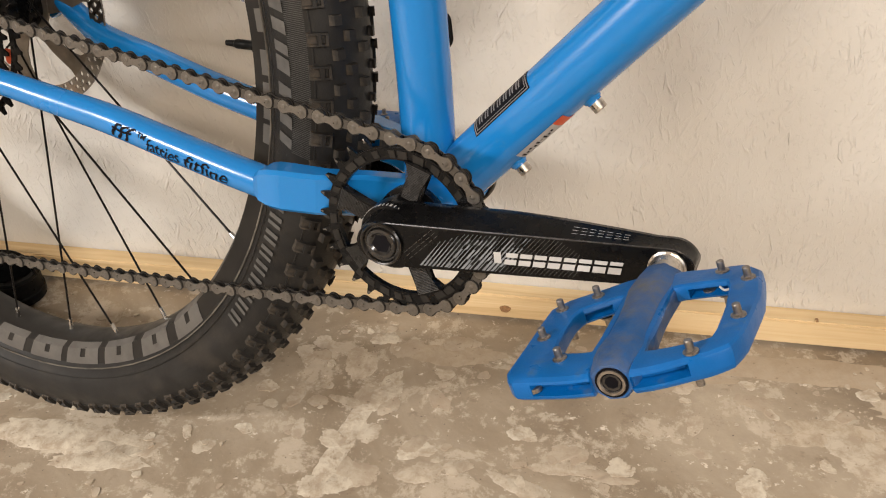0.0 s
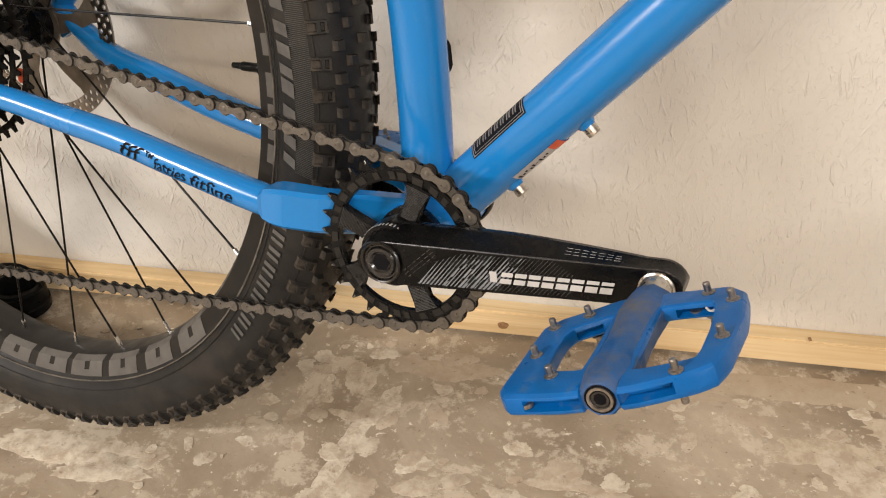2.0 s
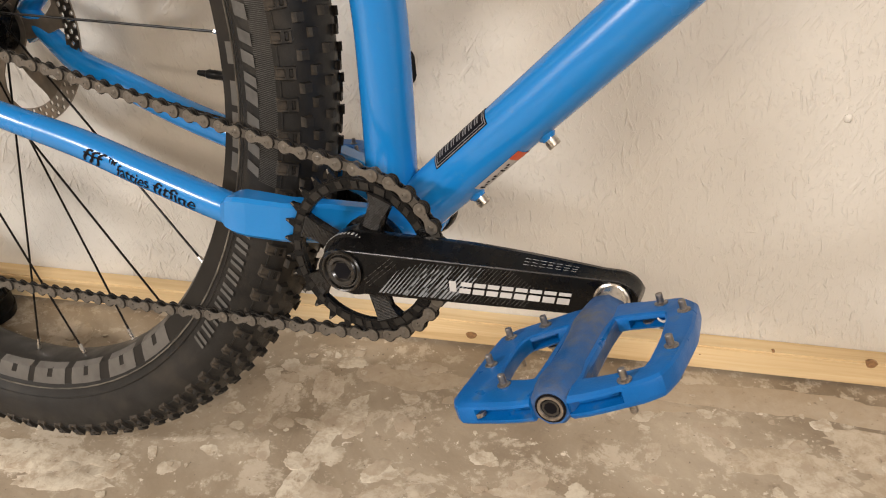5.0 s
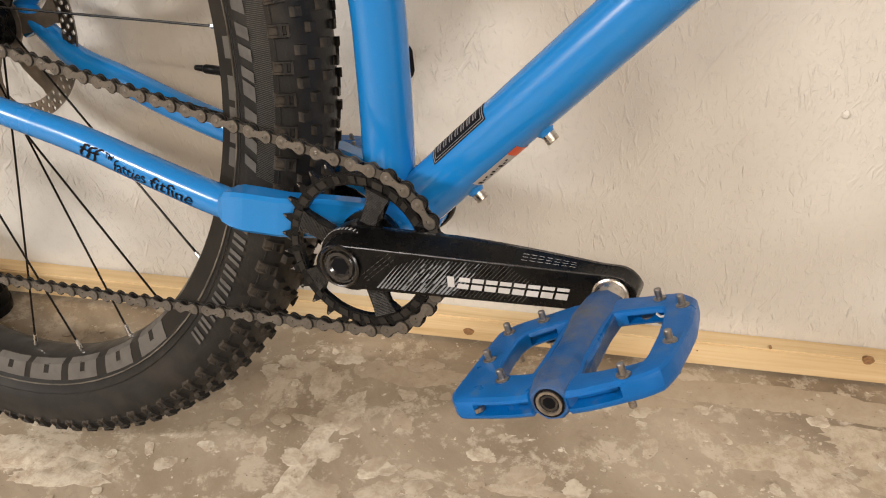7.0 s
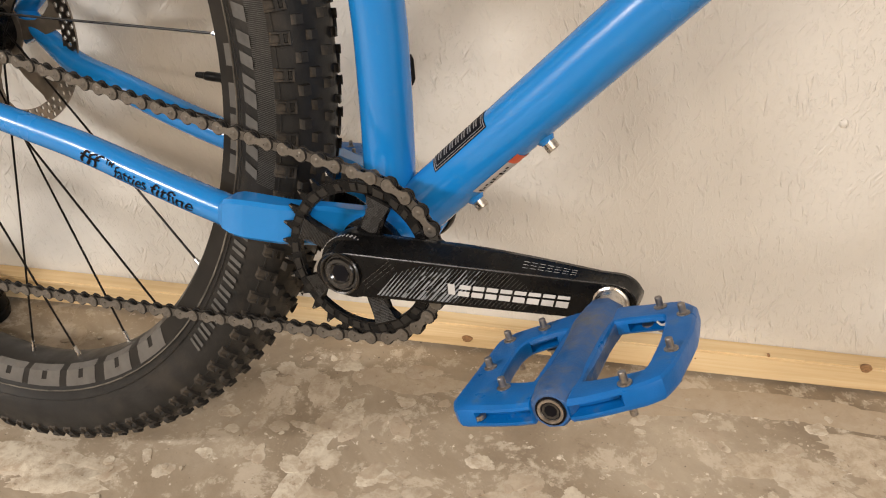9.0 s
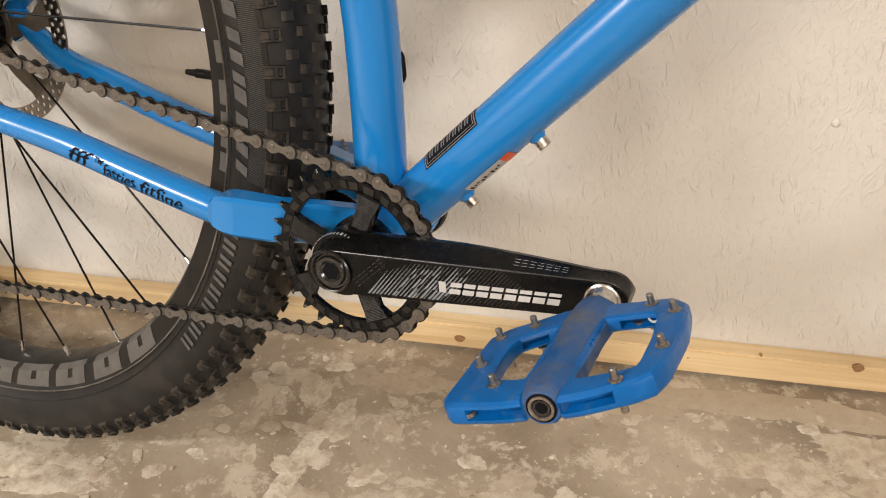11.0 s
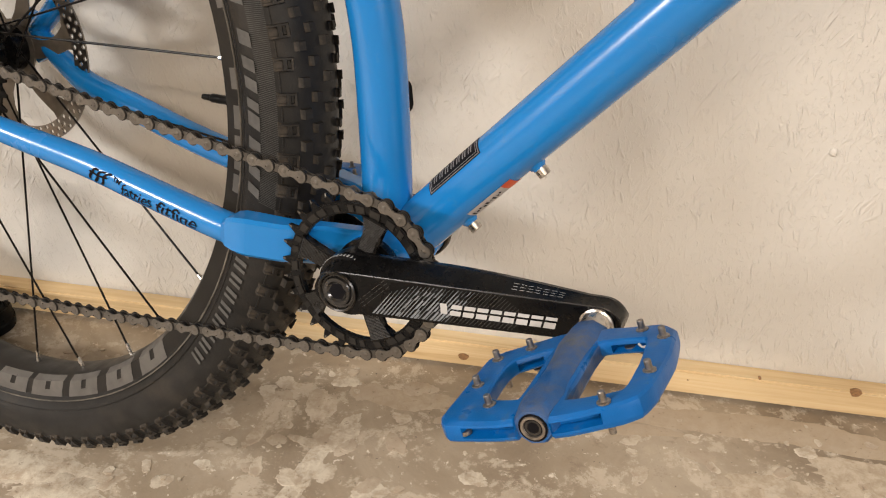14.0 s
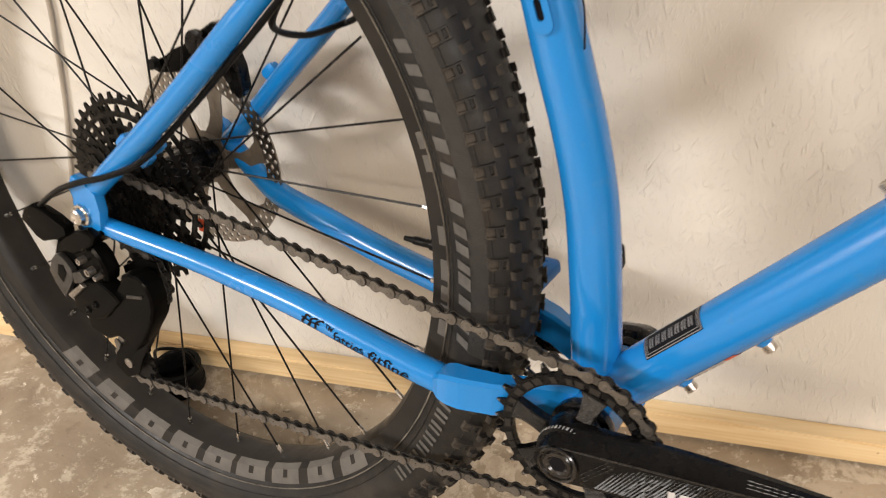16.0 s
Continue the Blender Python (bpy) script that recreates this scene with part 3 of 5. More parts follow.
def badges():
    bm = bmesh.new()
    on_tube(bm, DT_FOOT, DT_DIR, DT_R, -92, -32, 0.0587, 0.1070, 0.0002)
    badge = part("frame_badge", bm, INK, down_tube, "black badge with a silver double border")
    bm = bmesh.new()
    for a0, a1, s0, s1 in ((-89, -87, 0.0595, 0.1062), (-36, -34, 0.0595, 0.1062), (-89, -34, 0.0595, 0.0603), (-89, -34, 0.1054, 0.1062), (-41.5, -40, 0.0612, 0.1045), (-85, -40, 0.0612, 0.0618), (-85, -40, 0.1039, 0.1045)):
        on_tube(bm, DT_FOOT, DT_DIR, DT_R, a0, a1, s0, s1, 0.0004, 8, 3)
    for k in range(7):
        s0 = 0.0638 + 0.0056 * k
        on_tube(bm, DT_FOOT, DT_DIR, DT_R, -74, -50, s0, s0 + 0.0011, 0.0004, 4, 1)
        on_tube(bm, DT_FOOT, DT_DIR, DT_R, -74, -50, s0 + 0.0022, s0 + 0.0033, 0.0004, 4, 1)
    part("badge_print", bm, BADGE, down_tube)
    bm = bmesh.new()
    on_tube(bm, DT_FOOT, DT_DIR, DT_R, 50, 110, 0.0690, 0.1010, 0.0003)
    part("sticker", bm, WHITE_DECAL, down_tube, "small white sticker with an orange end")
    bm = bmesh.new()
    on_tube(bm, DT_FOOT, DT_DIR, DT_R, 50, 110, 0.1010, 0.1095, 0.0003)
    part("sticker_end", bm, ORANGE, down_tube)
    bm = bmesh.new()
    for k in range(9):
        on_tube(bm, DT_FOOT, DT_DIR, DT_R, 60 + 4 * (k % 2), 74 - 4 * (k % 3), 0.0706 + k * 0.0031, 0.0724 + k * 0.0031, 0.0005, 3, 1)
    part("sticker_print", bm, INK, down_tube)
    # welded cable loop on the seat tube, rubber plug in front of it
    bm = bmesh.new()
    out = rounded(0, 0, 0.0125, 0.027, 0.0055, 5)
    inn = rounded(0, 0.001, 0.0045, 0.013, 0.0021, 5)
    annulus(bm, inn, out, -0.0035, 0.003)
    me = mesh_of("cable_port", bm, BLUE)
    part("cable_port", me, BLUE, seat_tube, m=pose(-0.0671, -0.0178, 0.2666, 0, -20, 12))
    # black plate in the loop's opening, put there as the slot's shade
    bm = bmesh.new()
    prism(bm, rounded(0, 0.001, 0.005, 0.0135, 0.0023, 4), -0.001, 0.0005)
    part("slot_shade", bm, INK, seat_tube, m=pose(-0.0671, -0.0180, 0.2666, 0, -20, 12))
    bm = bmesh.new()
    prism(bm, rounded(0, 0, 0.011, 0.024, 0.0052, 5), -0.003, 0.003, 0.0012)
    part("rubber_plug", bm, SATIN, seat_tube, "black rubber plug on the seat tube", m=pose(-0.0099, 0.0085, 0.1076, 0, -12, 60))


badges()


def handwriting():
    """The slogan written along the right chainstay."""
    axis = smooth_path(STAY, 8)

    def at_x(x):
        for k, (p, q) in enumerate(zip(axis, axis[1:])):
            if p.x <= x <= q.x:
                t = (x - p.x) / (q.x - p.x)
                u = (k + t) / (len(axis) - 1) * (len(STAY_R) - 1)
                n = min(int(u), len(STAY_R) - 2)
                return p.lerp(q, t), (q - p).normalized(), STAY_R[n] + (STAY_R[n + 1] - STAY_R[n]) * (u - n)

    for text, x0, x1, size, base, lean in (("fff", -0.2235, -0.2030, 0.0165, -0.0050, 0.22), ("TM", -0.2010, -0.1940, 0.0055, 0.0020, 0.1), ("fatties", -0.1932, -0.1658, 0.0135, -0.0052, 0.15), ("fit", -0.1616, -0.1484, 0.0142, -0.0052, 0.15), ("fine", -0.1482, -0.1268, 0.0140, -0.0058, 0.15)):
        data = bpy.data.curves.new("writing", "FONT")
        data.body, data.size, data.shear, data.offset = text, size * 0.95, lean, 0.00010
        ob = bpy.data.objects.new("writing", data)
        scene.collection.objects.link(ob)
        bpy.context.view_layer.update()
        flat_mesh = bpy.data.meshes.new_from_object(ob.evaluated_get(bpy.context.evaluated_depsgraph_get()))
        bpy.data.objects.remove(ob)
        bm = bmesh.new()
        bm.from_mesh(flat_mesh)
        bmesh.ops.triangulate(bm, faces=bm.faces)
        for _ in range(3):
            bmesh.ops.subdivide_edges(bm, edges=[e for e in bm.edges if e.calc_length() > 0.0016], cuts=1)
            bmesh.ops.triangulate(bm, faces=bm.faces)
        lo, hi = min(v.co.x for v in bm.verts), max(v.co.x for v in bm.verts)
        for v in bm.verts:
            x = x0 + (v.co.x - lo) / (hi - lo) * (x1 - x0)
            w = v.co.y + base + 0.0005 * math.sin(330 * x)
            c, d, r = at_x(x + 0.0005 * math.sin(700 * v.co.y + 300 * x))
            side = (Vector((0, -1, 0)) - Vector((0, -1, 0)).dot(d) * d).normalized()
            over = side.cross(d)
            over = over if over.z > 0 else -over
            a = w / r
            v.co = c + (r + 0.0004) * (math.cos(a) * side + math.sin(a) * over)
        me = bpy.data.meshes.new("writing")
        bm.to_mesh(me)
        bm.free()
        me.materials.append(INK)
        bpy.data.meshes.remove(flat_mesh)
        part("slogan_lettering", me, INK, bike, "black handwritten slogan on the chainstay")


handwriting()

# ---- rear wheel ----
AX, AZ = AXLE.x, AXLE.z


def wheel_point(r, deg, y):
    return Vector((AX + r * math.cos(radians(deg)), y, AZ + r * math.sin(radians(deg))))


def rear_wheel():
    bm = bmesh.new()
    prof = [(0.2985, -0.004), (0.2992, -0.0090), (0.3005, -0.0140), (0.304, -0.0200), (0.312, -0.0225), (0.3195, -0.0235), (0.3205, -0.0215), (0.3140, -0.0190), (0.3110, -0.0185), (0.306, -0.010)]
    prof = prof + [(r, -y) for r, y in prof[::-1]]
    lathe(bm, prof, AXLE, 128, closed=True)
    rim = part("rim", bm, RIM, bike, "wide satin black rim with grey printed blocks")
    # tyre casing
    bm = bmesh.new()
    side = [(0.3135, -0.0195), (0.3200, -0.0245), (0.3245, -0.0290), (0.331, -0.0338), (0.340, -0.0362), (0.349, -0.0358), (0.3575, -0.0330), (0.3655, -0.0288), (0.3717, -0.0217), (0.3754, -0.0121), (0.3767, 0.0)]
    prof = side + [(r, -y) for r, y in side[-2::-1]]
    lathe(bm, prof, AXLE, 128, closed=True)
    tyre = part("tyre", bm, RUBBER, bike, "wide knobbly black tyre with dusty tread")
    # raised moulding lines on the near sidewall
    for r, y, w in ((0.3215, 0.0276, 0.0007), (0.3600, 0.0318, 0.0006), (0.3285, 0.0331, 0.0004)):
        bm = bmesh.new()
        pts = [wheel_point(r, 360 * k / 96, -y) for k in range(97)]
        tube(bm, pts, w, 6, 1, caps=False)
        part("moulding_line", bm, DUST if r < 0.325 else RUBBER, tyre)
    # tread
    count = 104
    step = 360 / count

    def knob_mesh(w, l, h, lean):
        """A block with three steep sides and a long slope towards the rim; x along the rolling direction."""
        bm = bmesh.new()
        a = [bm.verts.new((sx * l / 2, sy * w / 2, -0.0025)) for sx, sy in ((-1, -1), (1, -1), (1, 1), (-1, 1))]
        b = [bm.verts.new((sx * l / 2 * 0.88, -lean * w * (0.5 - 0.36) if sy < 0 else lean * w * 0.44, h)) for sx, sy in ((-1, -1), (1, -1), (1, 1), (-1, 1))]
        for j in range(4):
            bm.faces.new((a[j], a[(j + 1) % 4], b[(j + 1) % 4], b[j]))
        bm.faces.new(b)
        bm.faces.new(a[::-1])
        return bm

    def side_knob_mesh(w, l, h, out):
        """A slotted shoulder block with two thin ribs running down towards the rim."""
        bm = bmesh.new()
        xs = (-0.50, -0.44, -0.31, -0.25, 0.25, 0.31, 0.44, 0.50)
        ys = (-0.50, -0.40, -0.06, 0.0, 0.16, 0.19, 0.32, 0.35, 0.46, 0.50)

        def high(i, j):
            if i in (0, 7) or j in (0, 9):
                return -0.002
            if j <= 2:
                return h * (0.35 + 0.5 * (ys[j] + 0.5) / 0.44) if i in (1, 2, 5, 6) else 0.0
            if j in (5, 6) and i in (3, 4):
                return h - 0.0016
            return h

        grid = [[bm.verts.new((x * l, out * y * w, high(i, j))) for j, y in enumerate(ys)] for i, x in enumerate(xs)]
        for i in range(7):
            for j in range(9):
                bm.faces.new((grid[i][j], grid[i + 1][j], grid[i + 1][j + 1], grid[i][j + 1]))
        return bm

    # width, length, height, radius, across, tilt outwards, first angle, shoulder block
    rows = [
        (0.0150, 0.0098, 0.0030, 0.3632, -0.0302, 52, 0.07, True),
        (0.0088, 0.0072, 0.0038, 0.3712, -0.0217, 32, 1.70, False),
        (0.0085, 0.0070, 0.0038, 0.3746, -0.0133, 17, 0.05, False),
        (0.0080, 0.0066, 0.0040, 0.3764, -0.0010, 0, 1.90, False),
        (0.0085, 0.0070, 0.0038, 0.3746, 0.0133, -17, -0.30, False),
        (0.0088, 0.0072, 0.0038, 0.3712, 0.0217, -32, 1.40, False),
        (0.0150, 0.0098, 0.0030, 0.3632, 0.0302, -52, 0.07, True),
    ]
    rest = bmesh.new()
    for n, (w, l, h, r, y, tilt, first, shoulder) in enumerate(rows):
        out = 1 if y < 0 else -1
        shape = (lambda: side_knob_mesh(w, l, h, out)) if shoulder else (lambda: knob_mesh(w, l, h, out))
        me = mesh_of("knob", shape(), KNOB, flat=True)
        for k in range(count):
            deg = first + (k - count / 2) * step + 0.12 * math.sin(k * 2.3)
            wob = 1 + 0.05 * math.sin(k * 5.1 + n)
            # x along the rolling direction, z outwards
            m = Matrix.Translation(wheel_point(r, deg, y)) @ pose(0, 0, 0, 0, 90 - deg, 0) @ pose(0, 0, 0, tilt, 0, 4 * math.sin(k * 1.7)) @ Matrix.Diagonal((wob, wob, 1, 1))
            if n < 6 and -115 < deg < 55:
                part("knob", me, KNOB, tyre, m=m)
            else:
                loose = me.copy()
                loose.transform(m)
                rest.from_mesh(loose)
                bpy.data.meshes.remove(loose)
    tagged(part("far_tread", rest, KNOB, tyre, flat=True), kind="stuff")

    # printed blocks: on the rim, and on the casing
    def arc_block(bm, deg0, deg1, r0, r1, y0, y1, slant=0.0, n=5):
        grid = []
        for i in range(n + 1):
            d = deg0 + (deg1 - deg0) * i / n
            grid.append([bm.verts.new(wheel_point(r0, d + slant, y0)), bm.verts.new(wheel_point(r1, d, y1))])
        for a, b in zip(grid, grid[1:]):
            bm.faces.new((a[0], b[0], b[1], a[1]))

    # one slanted block for each, with a slot in it
    for deg, wide in zip((-122, -111.5, -100.8, -91.3, -82.2, -73.2, -63.8, -54.0, -44.2), (7.6, 8.0, 7.6, 7.0, 7.4, 7.8, 7.4, 7.2, 7.4)):
        bm = bmesh.new()
        lo = deg - wide / 2
        levels = ((0.3190, -0.0239, 0.0), (0.3120, -0.0230, 0.5), (0.3043, -0.0206, 1.0), (0.3006, -0.0146, 1.3))
        columns = (0.0, 0.42, 0.58, 1.0)
        nodes = {}
        for row in range(3):
            for col in range(3):
                if (col, row) == (1, 1):
                    continue
                corner = []
                for c, q in ((col, row), (col + 1, row), (col + 1, row + 1), (col, row + 1)):
                    if (c, q) not in nodes:
                        r, y, slant = levels[q]
                        nodes[c, q] = bm.verts.new(wheel_point(r, lo + wide * columns[c] + slant, y))
                    corner.append(nodes[c, q])
                bm.faces.new(corner)
        part("rim_mark", bm, GREY_DECAL, rim)
    for lo, hi in ((-6.9, -4.3), (-3.6, -1.8), (-1.2, 1.1), (2.0, 5.1), (7.2, 9.9), (17.2, 19.4), (20.2, 22.4)):
        bm = bmesh.new()
        arc_block(bm, lo, hi, 0.3122, 0.3190, -0.0230, -0.0239, 0)
        part("rim_mark", bm, GREY_DECAL, rim)
    # casing print: large blocks on a hatched panel, then a run of smaller ones
    bm = bmesh.new()
    for k in range(210):
        d = -6 + k * 0.21
        arc_block(bm, d, d + 0.075, 0.3452, 0.3575, -0.0372, -0.0341, 0.5, 1)
    part("tyre_print", bm, HATCH_DARK, tyre, "fine hatched print on the tyre sidewall")
    for lo, hi in ((-5.2, -1.5), (0.3, 4.8), (5.2, 8.8), (9.7, 14.1), (17.0, 21.4), (23.2, 27.0), (28.4, 32.6)):
        bm = bmesh.new()
        wide = hi - lo
        arc_block(bm, lo, lo + wide * 0.32, 0.3348, 0.3452, -0.0364, -0.0377, 0.7)
        arc_block(bm, lo + wide * 0.62, hi, 0.3348, 0.3452, -0.0364, -0.0377, 0.7)
        part("tyre_mark", bm, TYRE_DECAL, tyre)
    for k in range(9):
        lo = -13.5 - k * 2.5
        bm = bmesh.new()
        arc_block(bm, lo, lo + 0.5, 0.3335, 0.3450, -0.0361, -0.0376, 0.2, 2)
        arc_block(bm, lo + 1.0, lo + 1.6, 0.3335, 0.3450, -0.0361, -0.0376, 0.2, 2)
        part("tyre_mark", bm, TYRE_DECAL, tyre)

    # hub, spokes, nipples, valve
    bm = bmesh.new()
    lathe(bm, [(0.009, -0.074), (0.013, -0.070), (0.015, -0.023), (0.034, -0.0215), (0.035, -0.0185), (0.018, -0.016), (0.0155, 0.0), (0.018, 0.036), (0.0245, 0.0405), (0.0245, 0.0435), (0.021, 0.046), (0.021, 0.058), (0.012, 0.063), (0.009, 0.074)], AXLE, 48)
    hub = part("hub", bm, BLACK, bike, "black disc brake hub")
    gap = 360 / 28
    for k in range(28):
        deg = 10.56 - k * gap
        right = k % 2 == 0
        swing = 60 if k % 4 in (0, 3) else -60
        a = wheel_point(0.033 if right else 0.022, deg + swing, -0.020 if right else 0.042)
        b = wheel_point(0.2905, deg, -0.003 if right else 0.003)
        bm = bmesh.new()
        tube(bm, [a, b], 0.00098, 8, 1)
        spoke = part("spoke", bm, SPOKE, hub)
        bm = bmesh.new()
        d = (b - a).normalized()
        tube(bm, [b - d * 0.002, b + d * 0.0105], 0.0019, 8, 1)
        part("nipple", bm, SILVER, rim)
    bm = bmesh.new()
    prism(bm, rounded(-0.3693, 0.0370, 0.007, 0.012, 0.002), -0.0215, -0.0205)
    part("orange_tag", bm, ORANGE, hub, "small orange tag by the spokes")
    bm = bmesh.new()
    v0, v1 = wheel_point(0.2990, 4.3, 0), wheel_point(0.2665, 4.3, 0)
    tube(bm, [v0, v0.lerp(v1, 0.08), v0.lerp(v1, 0.10), v0.lerp(v1, 0.26), v0.lerp(v1, 0.3), v0.lerp(v1, 0.72), v0.lerp(v1, 0.76), v1], [0.0056, 0.0056, 0.0048, 0.0048, 0.0034, 0.0034, 0.0026, 0.0020], 14, 2)
    part("valve", bm, SATIN, rim, "black tubeless valve stem")
    # brake rotor
    bm = bmesh.new()
    cells = 52
    rot = 0.060
    for ring_n, (r0, r1, sh) in enumerate(((0.0742, 0.0795, 0.0), (0.0795, 0.0848, 0.5), (0.0848, 0.0900, 0.0))):
        for k in range(cells):
            a0, a1 = 2 * math.pi * (k + sh) / cells, 2 * math.pi * (k + 1 + sh) / cells
            am, rm = (a0 + a1) / 2, (r0 + r1) / 2
            outer = [polar(r0, a0), polar(r0, am), polar(r0, a1), polar(rm, a1), polar(r1, a1), polar(r1, am), polar(r1, a0), polar(rm, a0)]
            cx, cz = polar(rm, am)
            hole = []
            for x, z in outer:
                dx, dz = x - cx, z - cz
                q = 0.0023 / math.hypot(dx, dz)
                hole.append((cx + dx * q, cz + dz * q))
            annulus(bm, hole, outer, rot - 0.0009, rot + 0.0009)
    bmesh.ops.remove_doubles(bm, verts=bm.verts, dist=0.00005)
    rotor = part("brake_rotor", bm, ROTOR, bike, "drilled steel brake rotor with dark arms", m=Matrix.Translation(AXLE))
    for k in range(6):
        a = 2 * math.pi * k / 6 + 0.35
        bm = bmesh.new()
        pts = [polar(0.0752, a - 0.20), polar(0.0752, a + 0.05), polar(0.0752, a + 0.28), polar(0.068, a + 0.10), polar(0.058, a + 0.02), polar(0.046, a - 0.03), polar(0.034, a + 0.02), polar(0.026, a + 0.16), polar(0.022, a - 0.66), polar(0.032, a - 0.50), polar(0.046, a - 0.36), polar(0.058, a - 0.26), polar(0.068, a - 0.20)]
        prism(bm, pts, rot - 0.0006, rot + 0.0006)
        part("rotor_arm", bm, ROTOR_ARM, rotor, "dark steel arm")
    bm = bmesh.new()
    annulus(bm, circle(36, 0.017), circle(36, 0.026), rot - 0.0011, rot + 0.0011)
    part("rotor_hub", bm, ROTOR_ARM, rotor, "dark steel mounting ring")
    # cassette
    sizes = (11, 12, 14, 16, 18, 21, 24, 28, 32, 37, 42)
    for n, teeth_n in enumerate(sizes):
        y = -0.0600 + n * 0.0036
        r = teeth_n * 0.0127 / (2 * math.pi)
        bm = bmesh.new()
        out = teeth(teeth_n, r - 0.0028, r + 0.0030, phase=0.3 * n, sharp=0.18)
        inner_r = 0.012 if r < 0.035 else (r - 0.0100 if n < 8 else r - 0.0078)
        inn = circle(len(out), inner_r, phase=0.3 * n - math.pi / teeth_n)
        annulus(bm, inn, out, y - 0.0009, y + 0.0009)
        cog = part("sprocket", bm, COG, bike, "black steel cassette sprocket" if n == 10 else "", m=Matrix.Translation(AXLE))
        for k in range(7 if r >= 0.035 else 0):
            a = 2 * math.pi * k / 7 + n * 0.21
            bm = bmesh.new()
            prism(bm, [polar(r - 0.007, a - 0.10), polar(r - 0.007, a + 0.10), polar(0.5 * r, a + 0.02), polar(0.016, a - 0.1), polar(0.016, a - 0.5), polar(0.5 * r, a - 0.16)], y - 0.0008, y + 0.0008)
            part("sprocket_arm", bm, COG, cog)
    bm = bmesh.new()
    lathe(bm, [(0.012, -0.066), (0.0165, -0.064), (0.0175, -0.024), (0.012, -0.022)], AXLE, 32)
    part("freehub_body", bm, BLACK, bike)
    return rim, tyre, hub


rim, tyre, hub = rear_wheel()

def axle_and_brake():
    bm = bmesh.new()
    lathe(bm, [(0.0028, -0.0925), (0.0052, -0.0935), (0.0068, -0.0925), (0.0072, -0.0880), (0.0095, -0.0875), (0.0098, -0.0855), (0.008, -0.080)], (AXLE.x, 0, AXLE.z), 28)
    part("axle_nut", bm, SILVER, bike, "silver rear axle nut")
    # caliper over the rotor, with its hose
    bm = bmesh.new()
    outl = [(-0.4843, 0.1388), (-0.4779, 0.1468), (-0.4622, 0.1535), (-0.4454, 0.1598), (-0.4345, 0.1694), (-0.4172, 0.1830), (-0.4009, 0.1938), (-0.3874, 0.1962), (-0.3937, 0.1819), (-0.4153, 0.1621), (-0.4328, 0.1480), (-0.4518, 0.1398), (-0.4729, 0.1357)]
    prism(bm, outl, 0.044, 0.066, 0.004, 3)
    cal = part("brake_caliper", bm, GEAR, bike, "black hydraulic disc brake caliper")
    bm = bmesh.new()
    prism(bm, [(-0.4011, 0.1811), (-0.3848, 0.1769), (-0.3760, 0.1574), (-0.3731, 0.1364), (-0.3799, 0.1290), (-0.3877, 0.1344), (-0.3931, 0.1501), (-0.4095, 0.1659)], 0.048, 0.062, 0.003, 3)
    part("mounting_leg", bm, BLACK, cal)
    for x, z in ((-0.4701, 0.1470), (-0.3895, 0.1558)):
        bm = bmesh.new()
        lathe(bm, [(0.003, 0.034), (0.0052, 0.0345), (0.0052, 0.040), (0.0066, 0.0404)], (x, 0, z), 18)
        part("mounting_bolt", bm, SATIN, cal)
    bm = bmesh.new()
    lathe(bm, [(0.008, 0.0355), (0.0125, 0.037), (0.0125, 0.041)], (-0.4123, 0, 0.1749), 28)
    part("piston_cap", bm, BLACK, cal)
    bm = bmesh.new()
    tube(bm, [(-0.2329, -0.050, 0.2599), (-0.2594, -0.032, 0.2297), (-0.2644, 0.008, 0.2139), (-0.2588, 0.044, 0.2150), (-0.2416, 0.044, 0.2248), (-0.2112, 0.040, 0.2532)], 0.0026, 10, 8)
    part("brake_hose", bm, SATIN, bike, "thin black brake hose between the seatstays")
    bm = bmesh.new()
    tube(bm, [(-0.1482, -0.034, 0.3608), (-0.2068, -0.046, 0.2875), (-0.2702, -0.052, 0.2190), (-0.3437, -0.058, 0.1445), (-0.3670, -0.076, 0.1170), (-0.3956, -0.088, 0.1021), (-0.4241, -0.090, 0.0912), (-0.4550, -0.090, 0.0761), (-0.4780, -0.0895, 0.0605), (-0.4900, -0.0895, 0.0500)], 0.0026, 10, 6)
    part("shift_cable", bm, SATIN, bike, "black gear cable looping to the rear derailleur")


axle_and_brake()

# ---- chain, chainring, cranks ----
RING_Y, COG_Y, PITCH = -0.0560, -0.0530, 0.0127
PU, PL = (-0.4101, -0.0145), (-0.4485, -0.1188)


